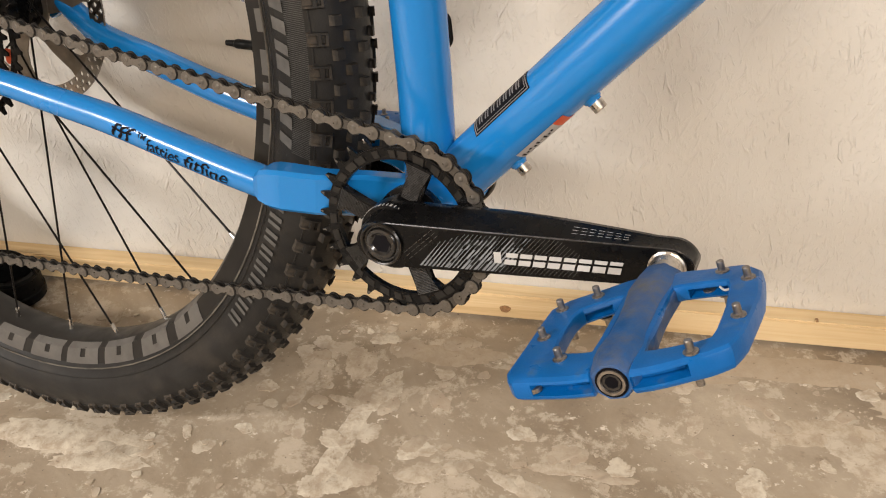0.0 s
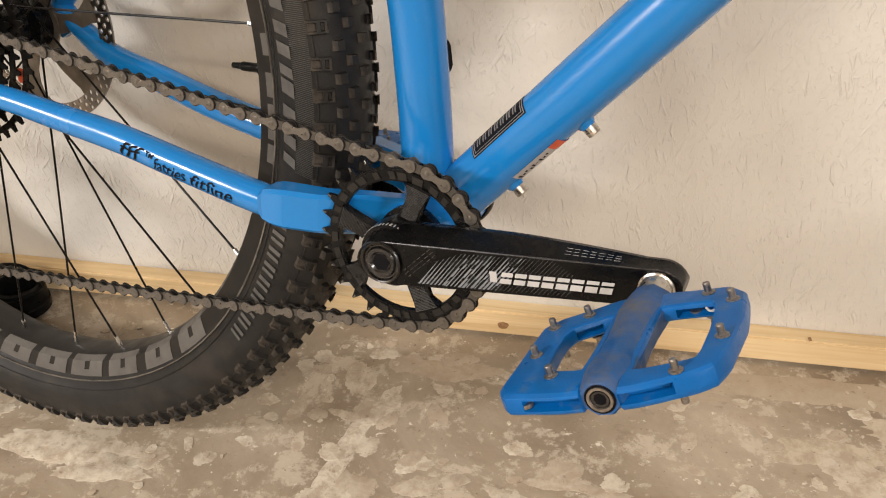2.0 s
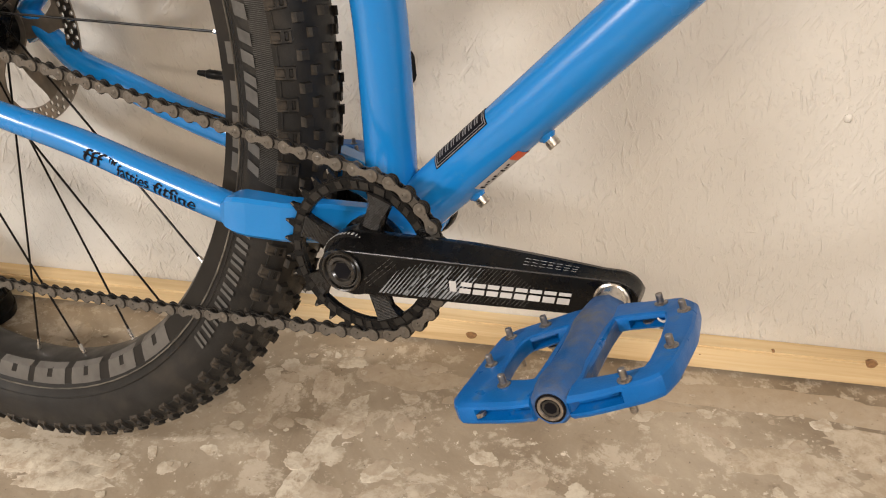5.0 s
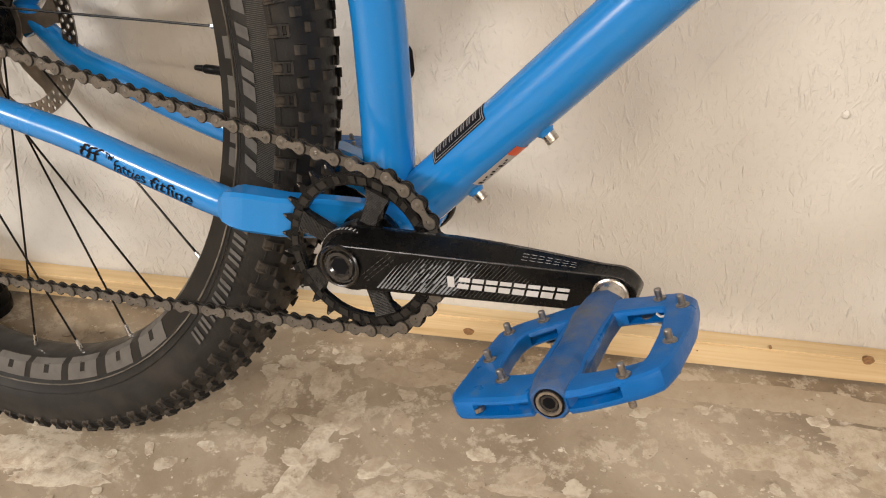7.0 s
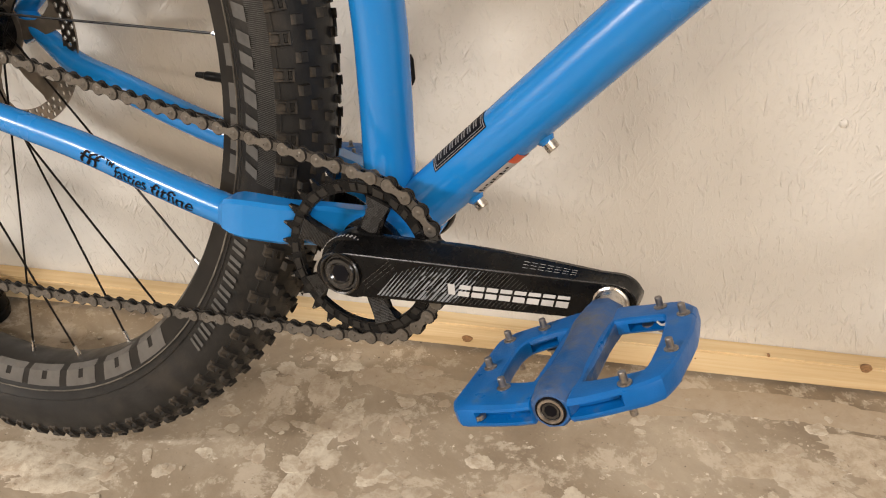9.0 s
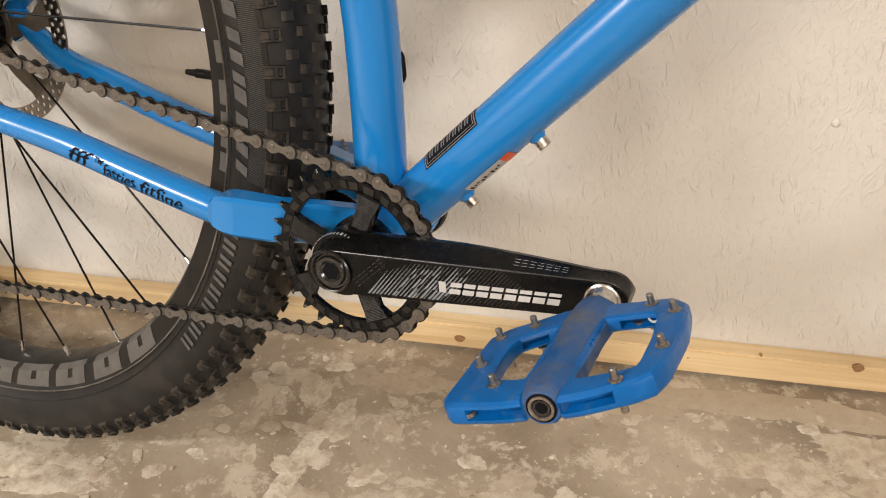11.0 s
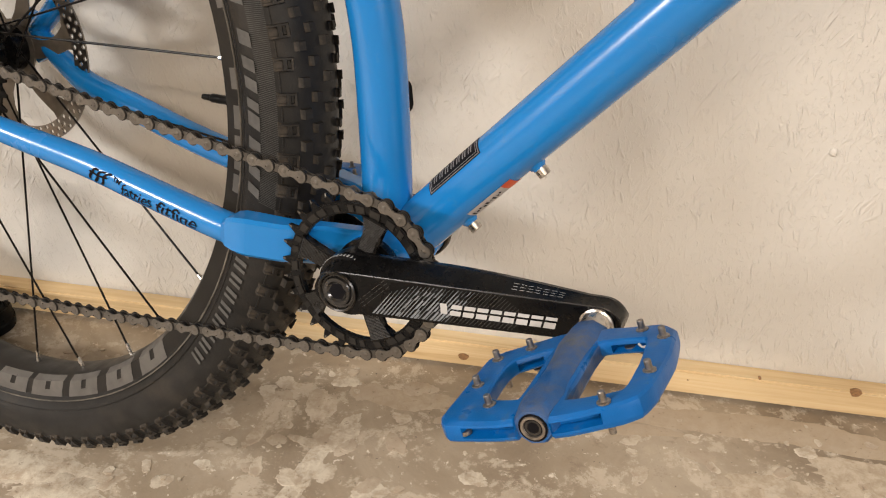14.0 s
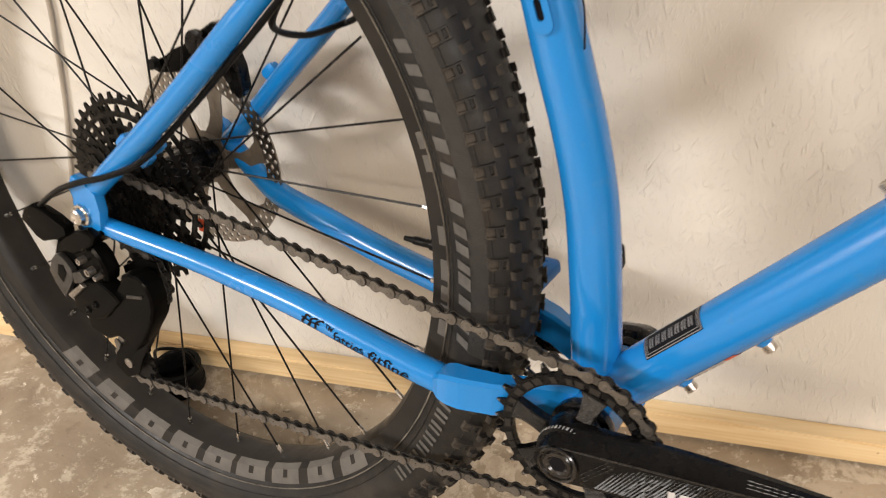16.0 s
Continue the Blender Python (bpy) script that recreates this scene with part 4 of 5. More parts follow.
def chain_path():
    loops = [((0.0, 0.0), 28 * PITCH / (2 * math.pi), 1, RING_Y), ((AX, AZ), 14 * PITCH / (2 * math.pi), 1, COG_Y), (PU, 0.0245, -1, COG_Y), (PL, 0.0245, 1, COG_Y)]
    legs = []
    for k, (c0, r0, s0, y0) in enumerate(loops):
        c1, r1, s1, y1 = loops[(k + 1) % 4]
        dx, dz = c1[0] - c0[0], c1[1] - c0[1]
        dist = math.hypot(dx, dz)
        base = math.atan2(dz, dx)
        # the normal angle for which both tangent points lie on one line
        off = math.acos((s0 * r0 - s1 * r1) / dist)
        n = base - off
        nx, nz = math.cos(n), math.sin(n)
        legs.append(((c0[0] + s0 * r0 * nx, c0[1] + s0 * r0 * nz, y0), (c1[0] + s1 * r1 * nx, c1[1] + s1 * r1 * nz, y1)))
    line = []
    for k in range(4):
        a, b = legs[k]
        sag = 0.004 if k == 3 else 0.0
        for i in range(40):
            t = i / 40
            line.append(Vector((a[0] + (b[0] - a[0]) * t, a[2] + (b[2] - a[2]) * t, a[1] + (b[1] - a[1]) * t - sag * 4 * t * (1 - t))))
        c, r, s, y = loops[(k + 1) % 4]
        a0 = math.atan2(b[1] - c[1], b[0] - c[0])
        e = legs[(k + 1) % 4][0]
        a1 = math.atan2(e[1] - c[1], e[0] - c[0])
        turn = (a1 - a0) % (2 * math.pi) if s > 0 else -((a0 - a1) % (2 * math.pi))
        for i in range(60):
            p = polar(r, a0 + turn * i / 60, c)
            line.append(Vector((p[0], y, p[1])))
    return line


def plate(bm, y, thick, waist, big):
    pts = []
    for i in range(9):
        a = radians(90 + 22.5 * i)
        pts.append((-PITCH / 2 + big * math.cos(a), big * math.sin(a)))
    pts += [(-0.0016, -waist), (0.0016, -waist)]
    for i in range(9):
        a = radians(-90 + 22.5 * i)
        pts.append((PITCH / 2 + big * math.cos(a), big * math.sin(a)))
    pts += [(0.0016, waist), (-0.0016, waist)]
    prism(bm, pts, y - thick / 2, y + thick / 2)


def chain():
    line = chain_path()
    n_seg = len(line)
    acc = [0.0]
    for i in range(n_seg):
        acc.append(acc[-1] + (line[(i + 1) % n_seg] - line[i]).length)
    count = 2 * round(acc[-1] / PITCH / 2)
    step = acc[-1] / count
    pts, i = [], 0
    for k in range(count):
        s = k * step
        while acc[i + 1] < s:
            i += 1
        t = (s - acc[i]) / max(1e-9, acc[i + 1] - acc[i])
        pts.append(line[i].lerp(line[(i + 1) % n_seg], t))
    bm = bmesh.new()
    for y in (-0.0026, 0.0026):
        plate(bm, y, 0.0010, 0.0022, 0.0043)
    for x in (-PITCH / 2, PITCH / 2):
        lathe(bm, [(0.0012, -0.0034), (0.0017, -0.0032), (0.0017, 0.0032), (0.0012, 0.0034)], (x, 0, 0), 10)
    outer = mesh_of("outer_link", bm, CHAIN)
    bm = bmesh.new()
    for y in (-0.0016, 0.0016):
        plate(bm, y, 0.0008, 0.0029, 0.0040)
    for x in (-PITCH / 2, PITCH / 2):
        lathe(bm, [(0.0036, -0.0011), (0.0038, -0.0009), (0.0038, 0.0009), (0.0036, 0.0011)], (x, 0, 0), 12)
    inner = mesh_of("inner_link", bm, CHAIN_INNER)
    bm = bmesh.new()
    for x in (-PITCH / 2, PITCH / 2):
        for y in (-0.00212, 0.00212):
            lathe(bm, [(0.0002, y - 0.0002), (0.00500, y - 0.0002), (0.00500, y + 0.0002), (0.0002, y + 0.0002)], (x, 0, 0), 14)
        lathe(bm, [(0.0012, -0.0012), (0.0040, -0.0012), (0.0040, 0.0012), (0.0012, 0.0012)], (x, 0, 0), 14)
    roller = mesh_of("roller", bm, CHAIN_GREASE)
    first = None
    for k in range(count):
        a, b = pts[k], pts[(k + 1) % count]
        x = (b - a).normalized()
        z = x.cross(Vector((0, 1, 0))).normalized()
        y = z.cross(x)
        m = Matrix((x, y, z)).transposed().to_4x4()
        m.translation = (a + b) / 2
        if first is None:
            # the joining link carries the rest
            bm = bmesh.new()
            bm.from_mesh(outer)
            bm.transform(m)
            first = part("chain", bm, CHAIN, bike, "dull grey bicycle chain, slightly greasy")
        else:
            part("outer_link" if k % 2 == 0 else "inner_link", outer if k % 2 == 0 else inner, CHAIN, first, m=m)
            if k % 2 == 0:
                part("roller", roller, CHAIN_GREASE, first, m=m)


chain()

CRANK = radians(10.8)


def chainring():
    bm = bmesh.new()
    r = 28 * PITCH / (2 * math.pi)
    out = teeth(28, r - 0.0036, r + 0.0030, phase=0.05, sharp=0.10)
    inn = circle(len(out), 0.0455, phase=0.05 - math.pi / 28)
    annulus(bm, inn, out, RING_Y - 0.0012, RING_Y + 0.0012)
    ring = part("chainring", bm, BLACK, bike, "black narrow-wide chainring with worn teeth")
    # thicker band inside the teeth, with raised plain blocks
    bm = bmesh.new()
    annulus(bm, circle(96, 0.0448), circle(96, 0.0522), RING_Y - 0.0024, RING_Y + 0.0016)
    part("band", bm, BLACK, ring)
    for k in range(30):
        a0 = radians(12 * k + 1.5 + 1.5 * math.sin(k * 2.1))
        a1 = a0 + radians(6.5 + 2 * math.sin(k * 1.3))
        bm = bmesh.new()
        inner = [polar(0.0462, a0 + (a1 - a0) * i / 4) for i in range(5)]
        outer = [polar(0.0508, a0 + 0.02 + (a1 - a0) * i / 4) for i in range(5)]
        prism(bm, inner + outer[::-1], RING_Y - 0.0031, RING_Y - 0.002)
        part("raised_block", bm, RIM, ring)
    # grooved spider arms
    for deg in (76, 166, 222, -60, 8):
        a = radians(deg)
        bm = bmesh.new()
        wide = 0.25
        pts = [polar(0.0465, a - wide * 0.8), polar(0.0465, a), polar(0.0465, a + wide * 0.95), polar(0.038, a + wide * 0.42), polar(0.028, a + wide * 0.7), polar(0.017, a + wide * 2.4), polar(0.017, a - wide * 1.6), polar(0.026, a - wide * 0.95), polar(0.038, a - wide * 0.62)]
        prism(bm, pts, RING_Y - 0.0042, RING_Y + 0.002, 0.0012)
        arm = part("spider_arm", bm, BLACK, ring)
        for k in range(22):
            rr = 0.0225 + k * 0.00102
            half = 0.0052 + 0.0030 * max(0.0, (k - 9) / 12)
            p0, p1 = Vector((rr, RING_Y - 0.0043, -half)), Vector((rr, RING_Y - 0.0043, half))
            turn = Matrix.Rotation(-a, 4, "Y")
            bm = bmesh.new()
            tube(bm, [turn @ p0, turn @ p1], 0.00032, 6, 1)
            part("groove_rib", bm, RIB, arm)
    # worn bright tips of the teeth clear of the chain
    for k in range(9, 20):
        a = 0.05 + 2 * math.pi * k / 28
        bm = bmesh.new()
        prism(bm, [polar(r + 0.0004, a - 0.010), polar(r + 0.0031, a - 0.004), polar(r + 0.0031, a + 0.006), polar(r + 0.0002, a + 0.020)], RING_Y - 0.0014, RING_Y + 0.0014, 0.0002, 1)
        part("tooth_tip", bm, CHAIN, ring)
    bm = bmesh.new()
    lathe(bm, [(0.012, RING_Y + 0.010), (0.0195, RING_Y + 0.008), (0.0215, RING_Y - 0.004), (0.0205, RING_Y - 0.016), (0.014, RING_Y - 0.018)], seg=40)
    boss = part("spider_hub", bm, BLACK, ring)
    bm = bmesh.new()
    for k in range(14):
        a = radians(70 + k * 7.5)
        w = 0.0006 if k % 3 else 0.0011
        p = Vector((0.0208 * math.cos(a), RING_Y - 0.0145, 0.0208 * math.sin(a)))
        box(bm, p, (w, 0.0028, 0.0004), 0, Matrix.Rotation(math.pi / 2 - a, 4, "Y"))
    part("scale_mark", bm, WHITE_DECAL, ring)


chainring()


def crank_arm(side):
    """A crank arm along +x, its outer face towards -y; the middle of the spindle at the origin."""
    L = 0.167
    # stations along the arm: x, outer face y, inner face y, lower and upper edge of the face, ridge
    st = []
    for i in range(41):
        q = i / 40
        q = q - 0.14 * math.sin(2 * math.pi * q)
        x = -0.0172 + (L + 0.0300) * q
        t = max(0.0, min(1.0, x / L))
        near = 1.0
        if x < 0:
            near = math.sqrt(max(0.0, 1 - (x / 0.0175) ** 2))
        if x > L:
            near = math.sqrt(max(0.0, 1 - ((x - L) / 0.0131) ** 2))
        near = max(near, 0.16)
        rise = 0.0062 * (1 - max(0.0, min(1.0, (t - 0.45) / 0.5)) ** 1.4) + 0.0006
        lo, hi = -0.0156 + 0.0016 * t, 0.0134 - 0.0046 * t
        mid = (lo + hi) / 2 * (1 - near)
        st.append((x, -0.0875 + 0.0040 * t, -0.0610 - 0.0030 * t, mid + lo * near, mid + hi * near, mid + (hi + rise) * near))
    bm = bmesh.new()
    rings = []
    for x, yo, yi, lo, hi, ridge in st:
        e = min(0.0020, (hi - lo) * 0.15)
        w = yi - yo
        outl = [(yo, lo + e), (yo, hi - e * 0.5), (yo + 0.0007, hi), (yo + w * 0.55, ridge - e * 0.25), (yo + w * 0.64, ridge), (yo + w * 0.84, ridge - e * 0.4), (yi, ridge - 3 * e), (yi, lo + 2 * e), (yi - 0.001, lo + e), (yo + w * 0.75, lo + e * 0.3), (yo + w * 0.42, lo), (yo + 0.0006, lo + e * 0.3)]
        rings.append([bm.verts.new((x, y, z)) for y, z in outl])
    n = len(rings[0])
    for a, b in zip(rings, rings[1:]):
        for j in range(n):
            bm.faces.new((a[j], a[(j + 1) % n], b[(j + 1) % n], b[j]))
    bm.faces.new(rings[0])
    bm.faces.new(rings[-1][::-1])
    m = pose(0, 0.0045 * side, 0.0010 * side, 0, -math.degrees(CRANK), 0)
    if side < 0:
        m = m @ pose(0, 0, 0, 0, 0, 180)
    me = mesh_of("crank_arm", bm, BLACK, angle=24)
    arm = part("crank_arm", me, BLACK, bike, "satin black crank arm with printed hatching" if side > 0 else "satin black crank arm", m=m)
    if side < 0:
        return arm
    face = lambda x: -0.0876 + 0.0040 * max(0.0, min(1.0, x / L)) - 0.00025
    # added thin pale line that draws the highlight along the upper edge
    bm = bmesh.new()
    pts, rad = [], []
    for x, yo, yi, lo, hi, ridge in st[5:]:
        pts.append((x, yo + 0.0002, hi - 0.0002))
        rad.append(0.00060 if x < L * 0.75 else 0.00045)
    tube(bm, pts, rad, 8, 1)
    part("edge_highlight", bm, GLOSS, arm)
    # crank bolt in its round recess
    bm = bmesh.new()
    lathe(bm, [(0.0138, -0.0868), (0.0138, -0.0890), (0.0130, -0.0900), (0.0121, -0.0896), (0.0112, -0.0880), (0.0104, -0.0879), (0.0094, -0.0892), (0.0072, -0.0893), (0.0060, -0.0880)], seg=48)
    part("bolt_ring", bm, GLOSS, arm)
    # black hexagon on the bolt paints the shade inside its socket
    bm = bmesh.new()
    lathe(bm, [(0.0061, -0.0872), (0.0061, -0.0882)], seg=6)
    part("socket_shade", bm, INK, arm)
    # slanted hatching: broad pale strokes, then broken ones, then hairlines
    rng2 = random.Random(7)
    slant = 0.94
    for k in range(36):
        x = 0.0235 + k * 0.00262
        base, top = -0.0124 + rng2.uniform(0, 0.0005), 0.0096
        pale = k < 20
        if k < 4:
            top = 0.0040 + 0.0014 * k
        if k > 25:
            top -= 0.0011 * (k - 25)
        bm = bmesh.new()
        cuts = 7 if pale else 1
        left_edge, right_edge = [], []
        for c in range(cuts):
            za, zb = base + (top - base) * c / cuts, base + (top - base) * (c + 1) / cuts - 0.00001
            low = c / cuts
            w = 0.00024
            if pale:
                w = max(0.00024, (0.00150 - 0.00006 * k) * (1.0 - low) + (0.0011 if rng2.random() < 0.45 and 5 < k else 0.0) * (1 - 0.4 * low))
            for z in (za, zb):
                left_edge.append((x + (z + 0.0124) * slant, z))
                right_edge.append((x + (z + 0.0124) * slant + w, z))
        grid = [[bm.verts.new((xx, face(xx) - 0.0001, zz)) for xx, zz in line] for line in (left_edge, right_edge)]
        for n2 in range(len(left_edge) - 1):
            bm.faces.new((grid[0][n2], grid[1][n2], grid[1][n2 + 1], grid[0][n2 + 1]))
        part("hatch_line", bm, HATCH if pale else GREY_DECAL, arm)
    # the maker's mark as plain slanted bars
    for k in range(9):
        bm = bmesh.new()
        x0 = 0.0712 if k == 0 else 0.0790 + (k - 1) * 0.00835
        w, lo, hi = (0.0044, -0.0066, 0.0002) if k == 0 else (0.0070, -0.0070 - 0.0001 * k, 0.0002 - 0.0001 * k)
        sl = 0.0 if k == 0 else 0.30
        gap = 0.0013
        cut = -0.0040
        bars = [(0, w, lo, hi)] if k == 0 else [(0, w, lo, cut), (0, w, cut + gap, hi)]
        for n2, (ua, ub, za, zb) in enumerate(bars):
            bm.faces.new([bm.verts.new((x0 + u + sl * z, face(x0) - 0.0003 - 0.00002 * n2, z)) for u, z in ((ua, za), (ub, za), (ub, zb), (ua, zb))])
        part("printed_block", bm, WHITE_DECAL, arm)

    # thin outlined marks on the upper bevel and beside the bolt
    def stroke(bm, at, p, q, wide=0.00030):
        a, b = Vector((p[0], p[1])), Vector((q[0], q[1]))
        d = (b - a).normalized() * wide / 2
        side = Vector((-d.y, d.x))
        bm.faces.new([bm.verts.new(at(*v)) for v in (a - side, b - side, b + side, a + side)])

    def on_bevel(x, u):
        """A place on the upper bevel: along the arm, and from its lower to its upper edge."""
        t = x / L
        hi = 0.0134 - 0.0046 * t
        rise = 0.0062 * (1 - max(0.0, (t - 0.45) / 0.5) ** 1.4) + 0.0006
        yo, w = -0.0875 + 0.0040 * t, 0.0265 - 0.0070 * t
        return (x, yo + 0.0007 + (w * 0.55 - 0.0007) * u, hi + rise * u + 0.00035)

    bm = bmesh.new()
    for k in range(7):
        x0 = 0.1150 + k * 0.0046
        for u in (0.34, 0.54, 0.74):
            stroke(bm, on_bevel, (x0 + 0.0002, u), (x0 + 0.0034, u), 0.0260)
    part("upper_mark", bm, WHITE_DECAL, arm)
    bm = bmesh.new()

    def aslant(u, v):
        """A line of print that climbs along the hatching."""
        x, z = 0.0175 + 0.78 * u - 0.62 * v, -0.0085 + 0.62 * u + 0.78 * v
        return (x, face(x) - 0.0002, z)

    for k in range(6):
        u = k * 0.0045
        for v in (0.0, 0.0024, 0.0048):
            stroke(bm, aslant, (u, v), (u + 0.0031, v), 0.00022)
    part("outline_mark", bm, GREY_DECAL, arm)
    return arm


crank_arm(1)
crank_arm(-1)


def pedal(m, label):
    """A platform pedal: x along the platform, y along the spindle away from the crank, z up."""
    # inner and outer line of the frame on each side of the axle, point for point
    ahead = (
        [(-0.0120, 0.0225), (-0.0250, 0.0215), (-0.0365, 0.0225), (-0.0382, 0.0290), (-0.0394, 0.0480), (-0.0388, 0.0670), (-0.0375, 0.0740), (-0.0320, 0.0762), (-0.0125, 0.0790), (-0.0116, 0.0500)],
        [(-0.0085, 0.0030), (-0.0250, 0.0036), (-0.0425, 0.0046), (-0.0508, 0.0130), (-0.0532, 0.0380), (-0.0505, 0.0690), (-0.0466, 0.0805), (-0.0380, 0.0865), (-0.0085, 0.0955), (-0.0080, 0.0500)],
    )
    behind = (
        [(0.0120, 0.0250), (0.0230, 0.0290), (0.0300, 0.0330), (0.0325, 0.0400), (0.0328, 0.0500), (0.0320, 0.0620), (0.0300, 0.0705), (0.0240, 0.0740), (0.0125, 0.0745), (0.0116, 0.0500)],
        [(0.0085, 0.0020), (0.0280, 0.0110), (0.0430, 0.0185), (0.0500, 0.0265), (0.0505, 0.0420), (0.0505, 0.0640), (0.0508, 0.0862), (0.0450, 0.0945), (0.0085, 0.0960), (0.0080, 0.0500)],
    )
    bm = bmesh.new()

    def rounded_off(line):
        """The closed line with four points to each of its stretches."""
        n = len(line)
        loop = [Vector((*line[k % n], 0)) for k in range(-1, n + 2)]
        out = []
        for k in range(n):
            a, b, c, d = loop[k : k + 4]
            for t in (0.0, 0.25, 0.5, 0.75):
                q = 0.5 * (2 * b + (c - a) * t + (2 * a - 5 * b + 4 * c - d) * t * t + (3 * b - a - 3 * c + d) * t**3)
                q = q.lerp(b.lerp(c, t), 0.70)
                out.append((q.x, q.y))
        return out

    def ring_side(hole, edge):
        def between(f):
            return [(hx + (ex - hx) * f, hy + (ey - hy) * f) for (hx, hy), (ex, ey) in zip(hole, edge)]

        hole, edge = rounded_off(hole), rounded_off(edge)
        section = [(0.0, 0.0030), (0.03, 0.0048), (0.10, 0.0055), (0.76, 0.0055), (0.90, 0.0049), (0.98, 0.0036), (1.0, 0.0024)]
        section += [(f, -z * (0.45 + 0.80 * min(1.0, f / 0.7))) for f, z in section[::-1]]
        rows = [[bm.verts.new((x, y, z)) for x, y in between(f)] for f, z in section]
        n, sunk, m_rows = len(edge), [], len(section)
        for k in range(m_rows):
            a, b = rows[k], rows[(k + 1) % m_rows]
            for j in range(n):
                fc = bm.faces.new((a[j], b[j], b[(j + 1) % n], a[(j + 1) % n]))
                if (k == 6 and 28 < j < 32) or (k == m_rows - 1 and 1 < j < 8):
                    sunk.append(fc)
        bmesh.ops.recalc_face_normals(bm, faces=bm.faces)
        bmesh.ops.inset_region(bm, faces=sunk, thickness=0.0011, depth=-0.0060, use_even_offset=True)

    ring_side(*ahead)
    ring_side(*behind)
    body = part("pedal", mesh_of("pedal", bm, NYLON, angle=22), NYLON, bike, label, m=m)
    # axle housing: an eight-sided bar, higher than the frame
    bm = bmesh.new()
    rows = []
    for y, w, h in ((-0.0045, 0.0085, 0.0076), (-0.001, 0.0106, 0.0086), (0.008, 0.0120, 0.0090), (0.018, 0.0128, 0.0090), (0.032, 0.0120, 0.0084), (0.048, 0.0116, 0.0078), (0.062, 0.0120, 0.0078), (0.074, 0.0134, 0.0080), (0.082, 0.0128, 0.0082), (0.0880, 0.0114, 0.0084), (0.0925, 0.0102, 0.0084), (0.0940, 0.0092, 0.0078)):
        c = 0.0052
        rows.append([bm.verts.new((x, y, z)) for x, z in ((w, -h + c), (w, h - c), (w - c * 1.2, h), (-w + c * 1.2, h), (-w, h - c), (-w, -h + c), (-w + c * 1.2, -h), (w - c * 1.2, -h))])
    for a, b in zip(rows, rows[1:]):
        for j in range(8):
            bm.faces.new((a[j], a[(j + 1) % 8], b[(j + 1) % 8], b[j]))
    bm.faces.new(rows[0])
    bm.faces.new(rows[-1][::-1])
    part("axle_housing", mesh_of("axle_housing", bm, WORN_NYLON, angle=40), WORN_NYLON, body)
    # end bearing: steel ring, socket, and a black ring painted as the recess's shade
    for name, mat, prof in (("end_ring", PINS, [(0.0040, 0.0936), (0.0047, 0.0950), (0.0059, 0.0950), (0.0061, 0.0938)]), ("recess_shade", INK, [(0.0068, 0.0936), (0.0070, 0.0945), (0.0058, 0.0943)]), ("end_socket", KNOB, [(0.0006, 0.0941), (0.0024, 0.0942), (0.0041, 0.0945), (0.0041, 0.0938)])):
        bm = bmesh.new()
        lathe(bm, prof, seg=26 if name != "end_socket" else 8)
        part(name, bm, mat, body)
    # traction pins on both faces
    bm = bmesh.new()
    lathe(bm, [(0.0030, 0.0), (0.0033, 0.0003), (0.0033, 0.0010), (0.0018, 0.0014), (0.0018, 0.0056), (0.0015, 0.0060)], seg=12)
    pin_mesh = mesh_of("traction_pin", bm, PINS)
    for x, y in ((-0.0331, 0.0115), (-0.0462, 0.0225), (-0.0468, 0.0580), (-0.0321, 0.0850), (0.0258, 0.0200), (0.0418, 0.0300), (0.0415, 0.0585), (0.0261, 0.0800)):
        part("traction_pin", pin_mesh, PINS, body, m=pose(x, y, 0.0050, 90, 0, 0))
        part("traction_pin", pin_mesh, PINS, body, m=pose(x * 0.97, y * 0.96, -0.0060, -90, 0, 0))
    bm = bmesh.new()
    lathe(bm, [(0.0018, 0.0), (0.0031, 0.0002), (0.0031, 0.0022), (0.0019, 0.0022)], seg=12)
    head_mesh = mesh_of("pin_head", bm, PINS)
    for x, y in ((-0.0265, 0.0165), (0.0360, 0.0920)):
        part("pin_head", head_mesh, PINS, body, m=pose(x, y, -0.0024, 90, 0, 0))
    if "pins" in label:
        bm = bmesh.new()
        tube(bm, [(-0.0330, 0.0225, 0.0030), (-0.0350, 0.0238, 0.0016), (-0.0375, 0.0240, 0.0022), (-0.0392, 0.0232, 0.0042)], 0.0006, 8, 5)
        part("white_thread", bm, WHITE_DECAL, body, "short white thread caught in the pedal")
    # spindle with its flange and washer
    bm = bmesh.new()
    lathe(bm, [(0.0070, -0.0190), (0.0070, -0.0158), (0.0097, -0.0156), (0.0100, -0.0130), (0.0090, -0.0124), (0.0085, -0.0084), (0.0082, -0.0072), (0.0082, -0.003)], seg=32)
    part("spindle_flange", bm, STEEL, body, "bright steel pedal spindle flange")
    return body


PED = Vector((0.1640, -0.0951, 0.0308))
pedal(Matrix.Translation(PED) @ pose(0, 0, 0, 0, -25.8, 0) @ pose(0, 0, 0, 0, 0, 180), "blue nylon platform pedal with steel pins, scuffed")
pedal(Matrix.Translation((-PED.x, -PED.y, -PED.z)) @ pose(0, 0, 0, 0, -8, 0), "blue nylon platform pedal on the far crank")


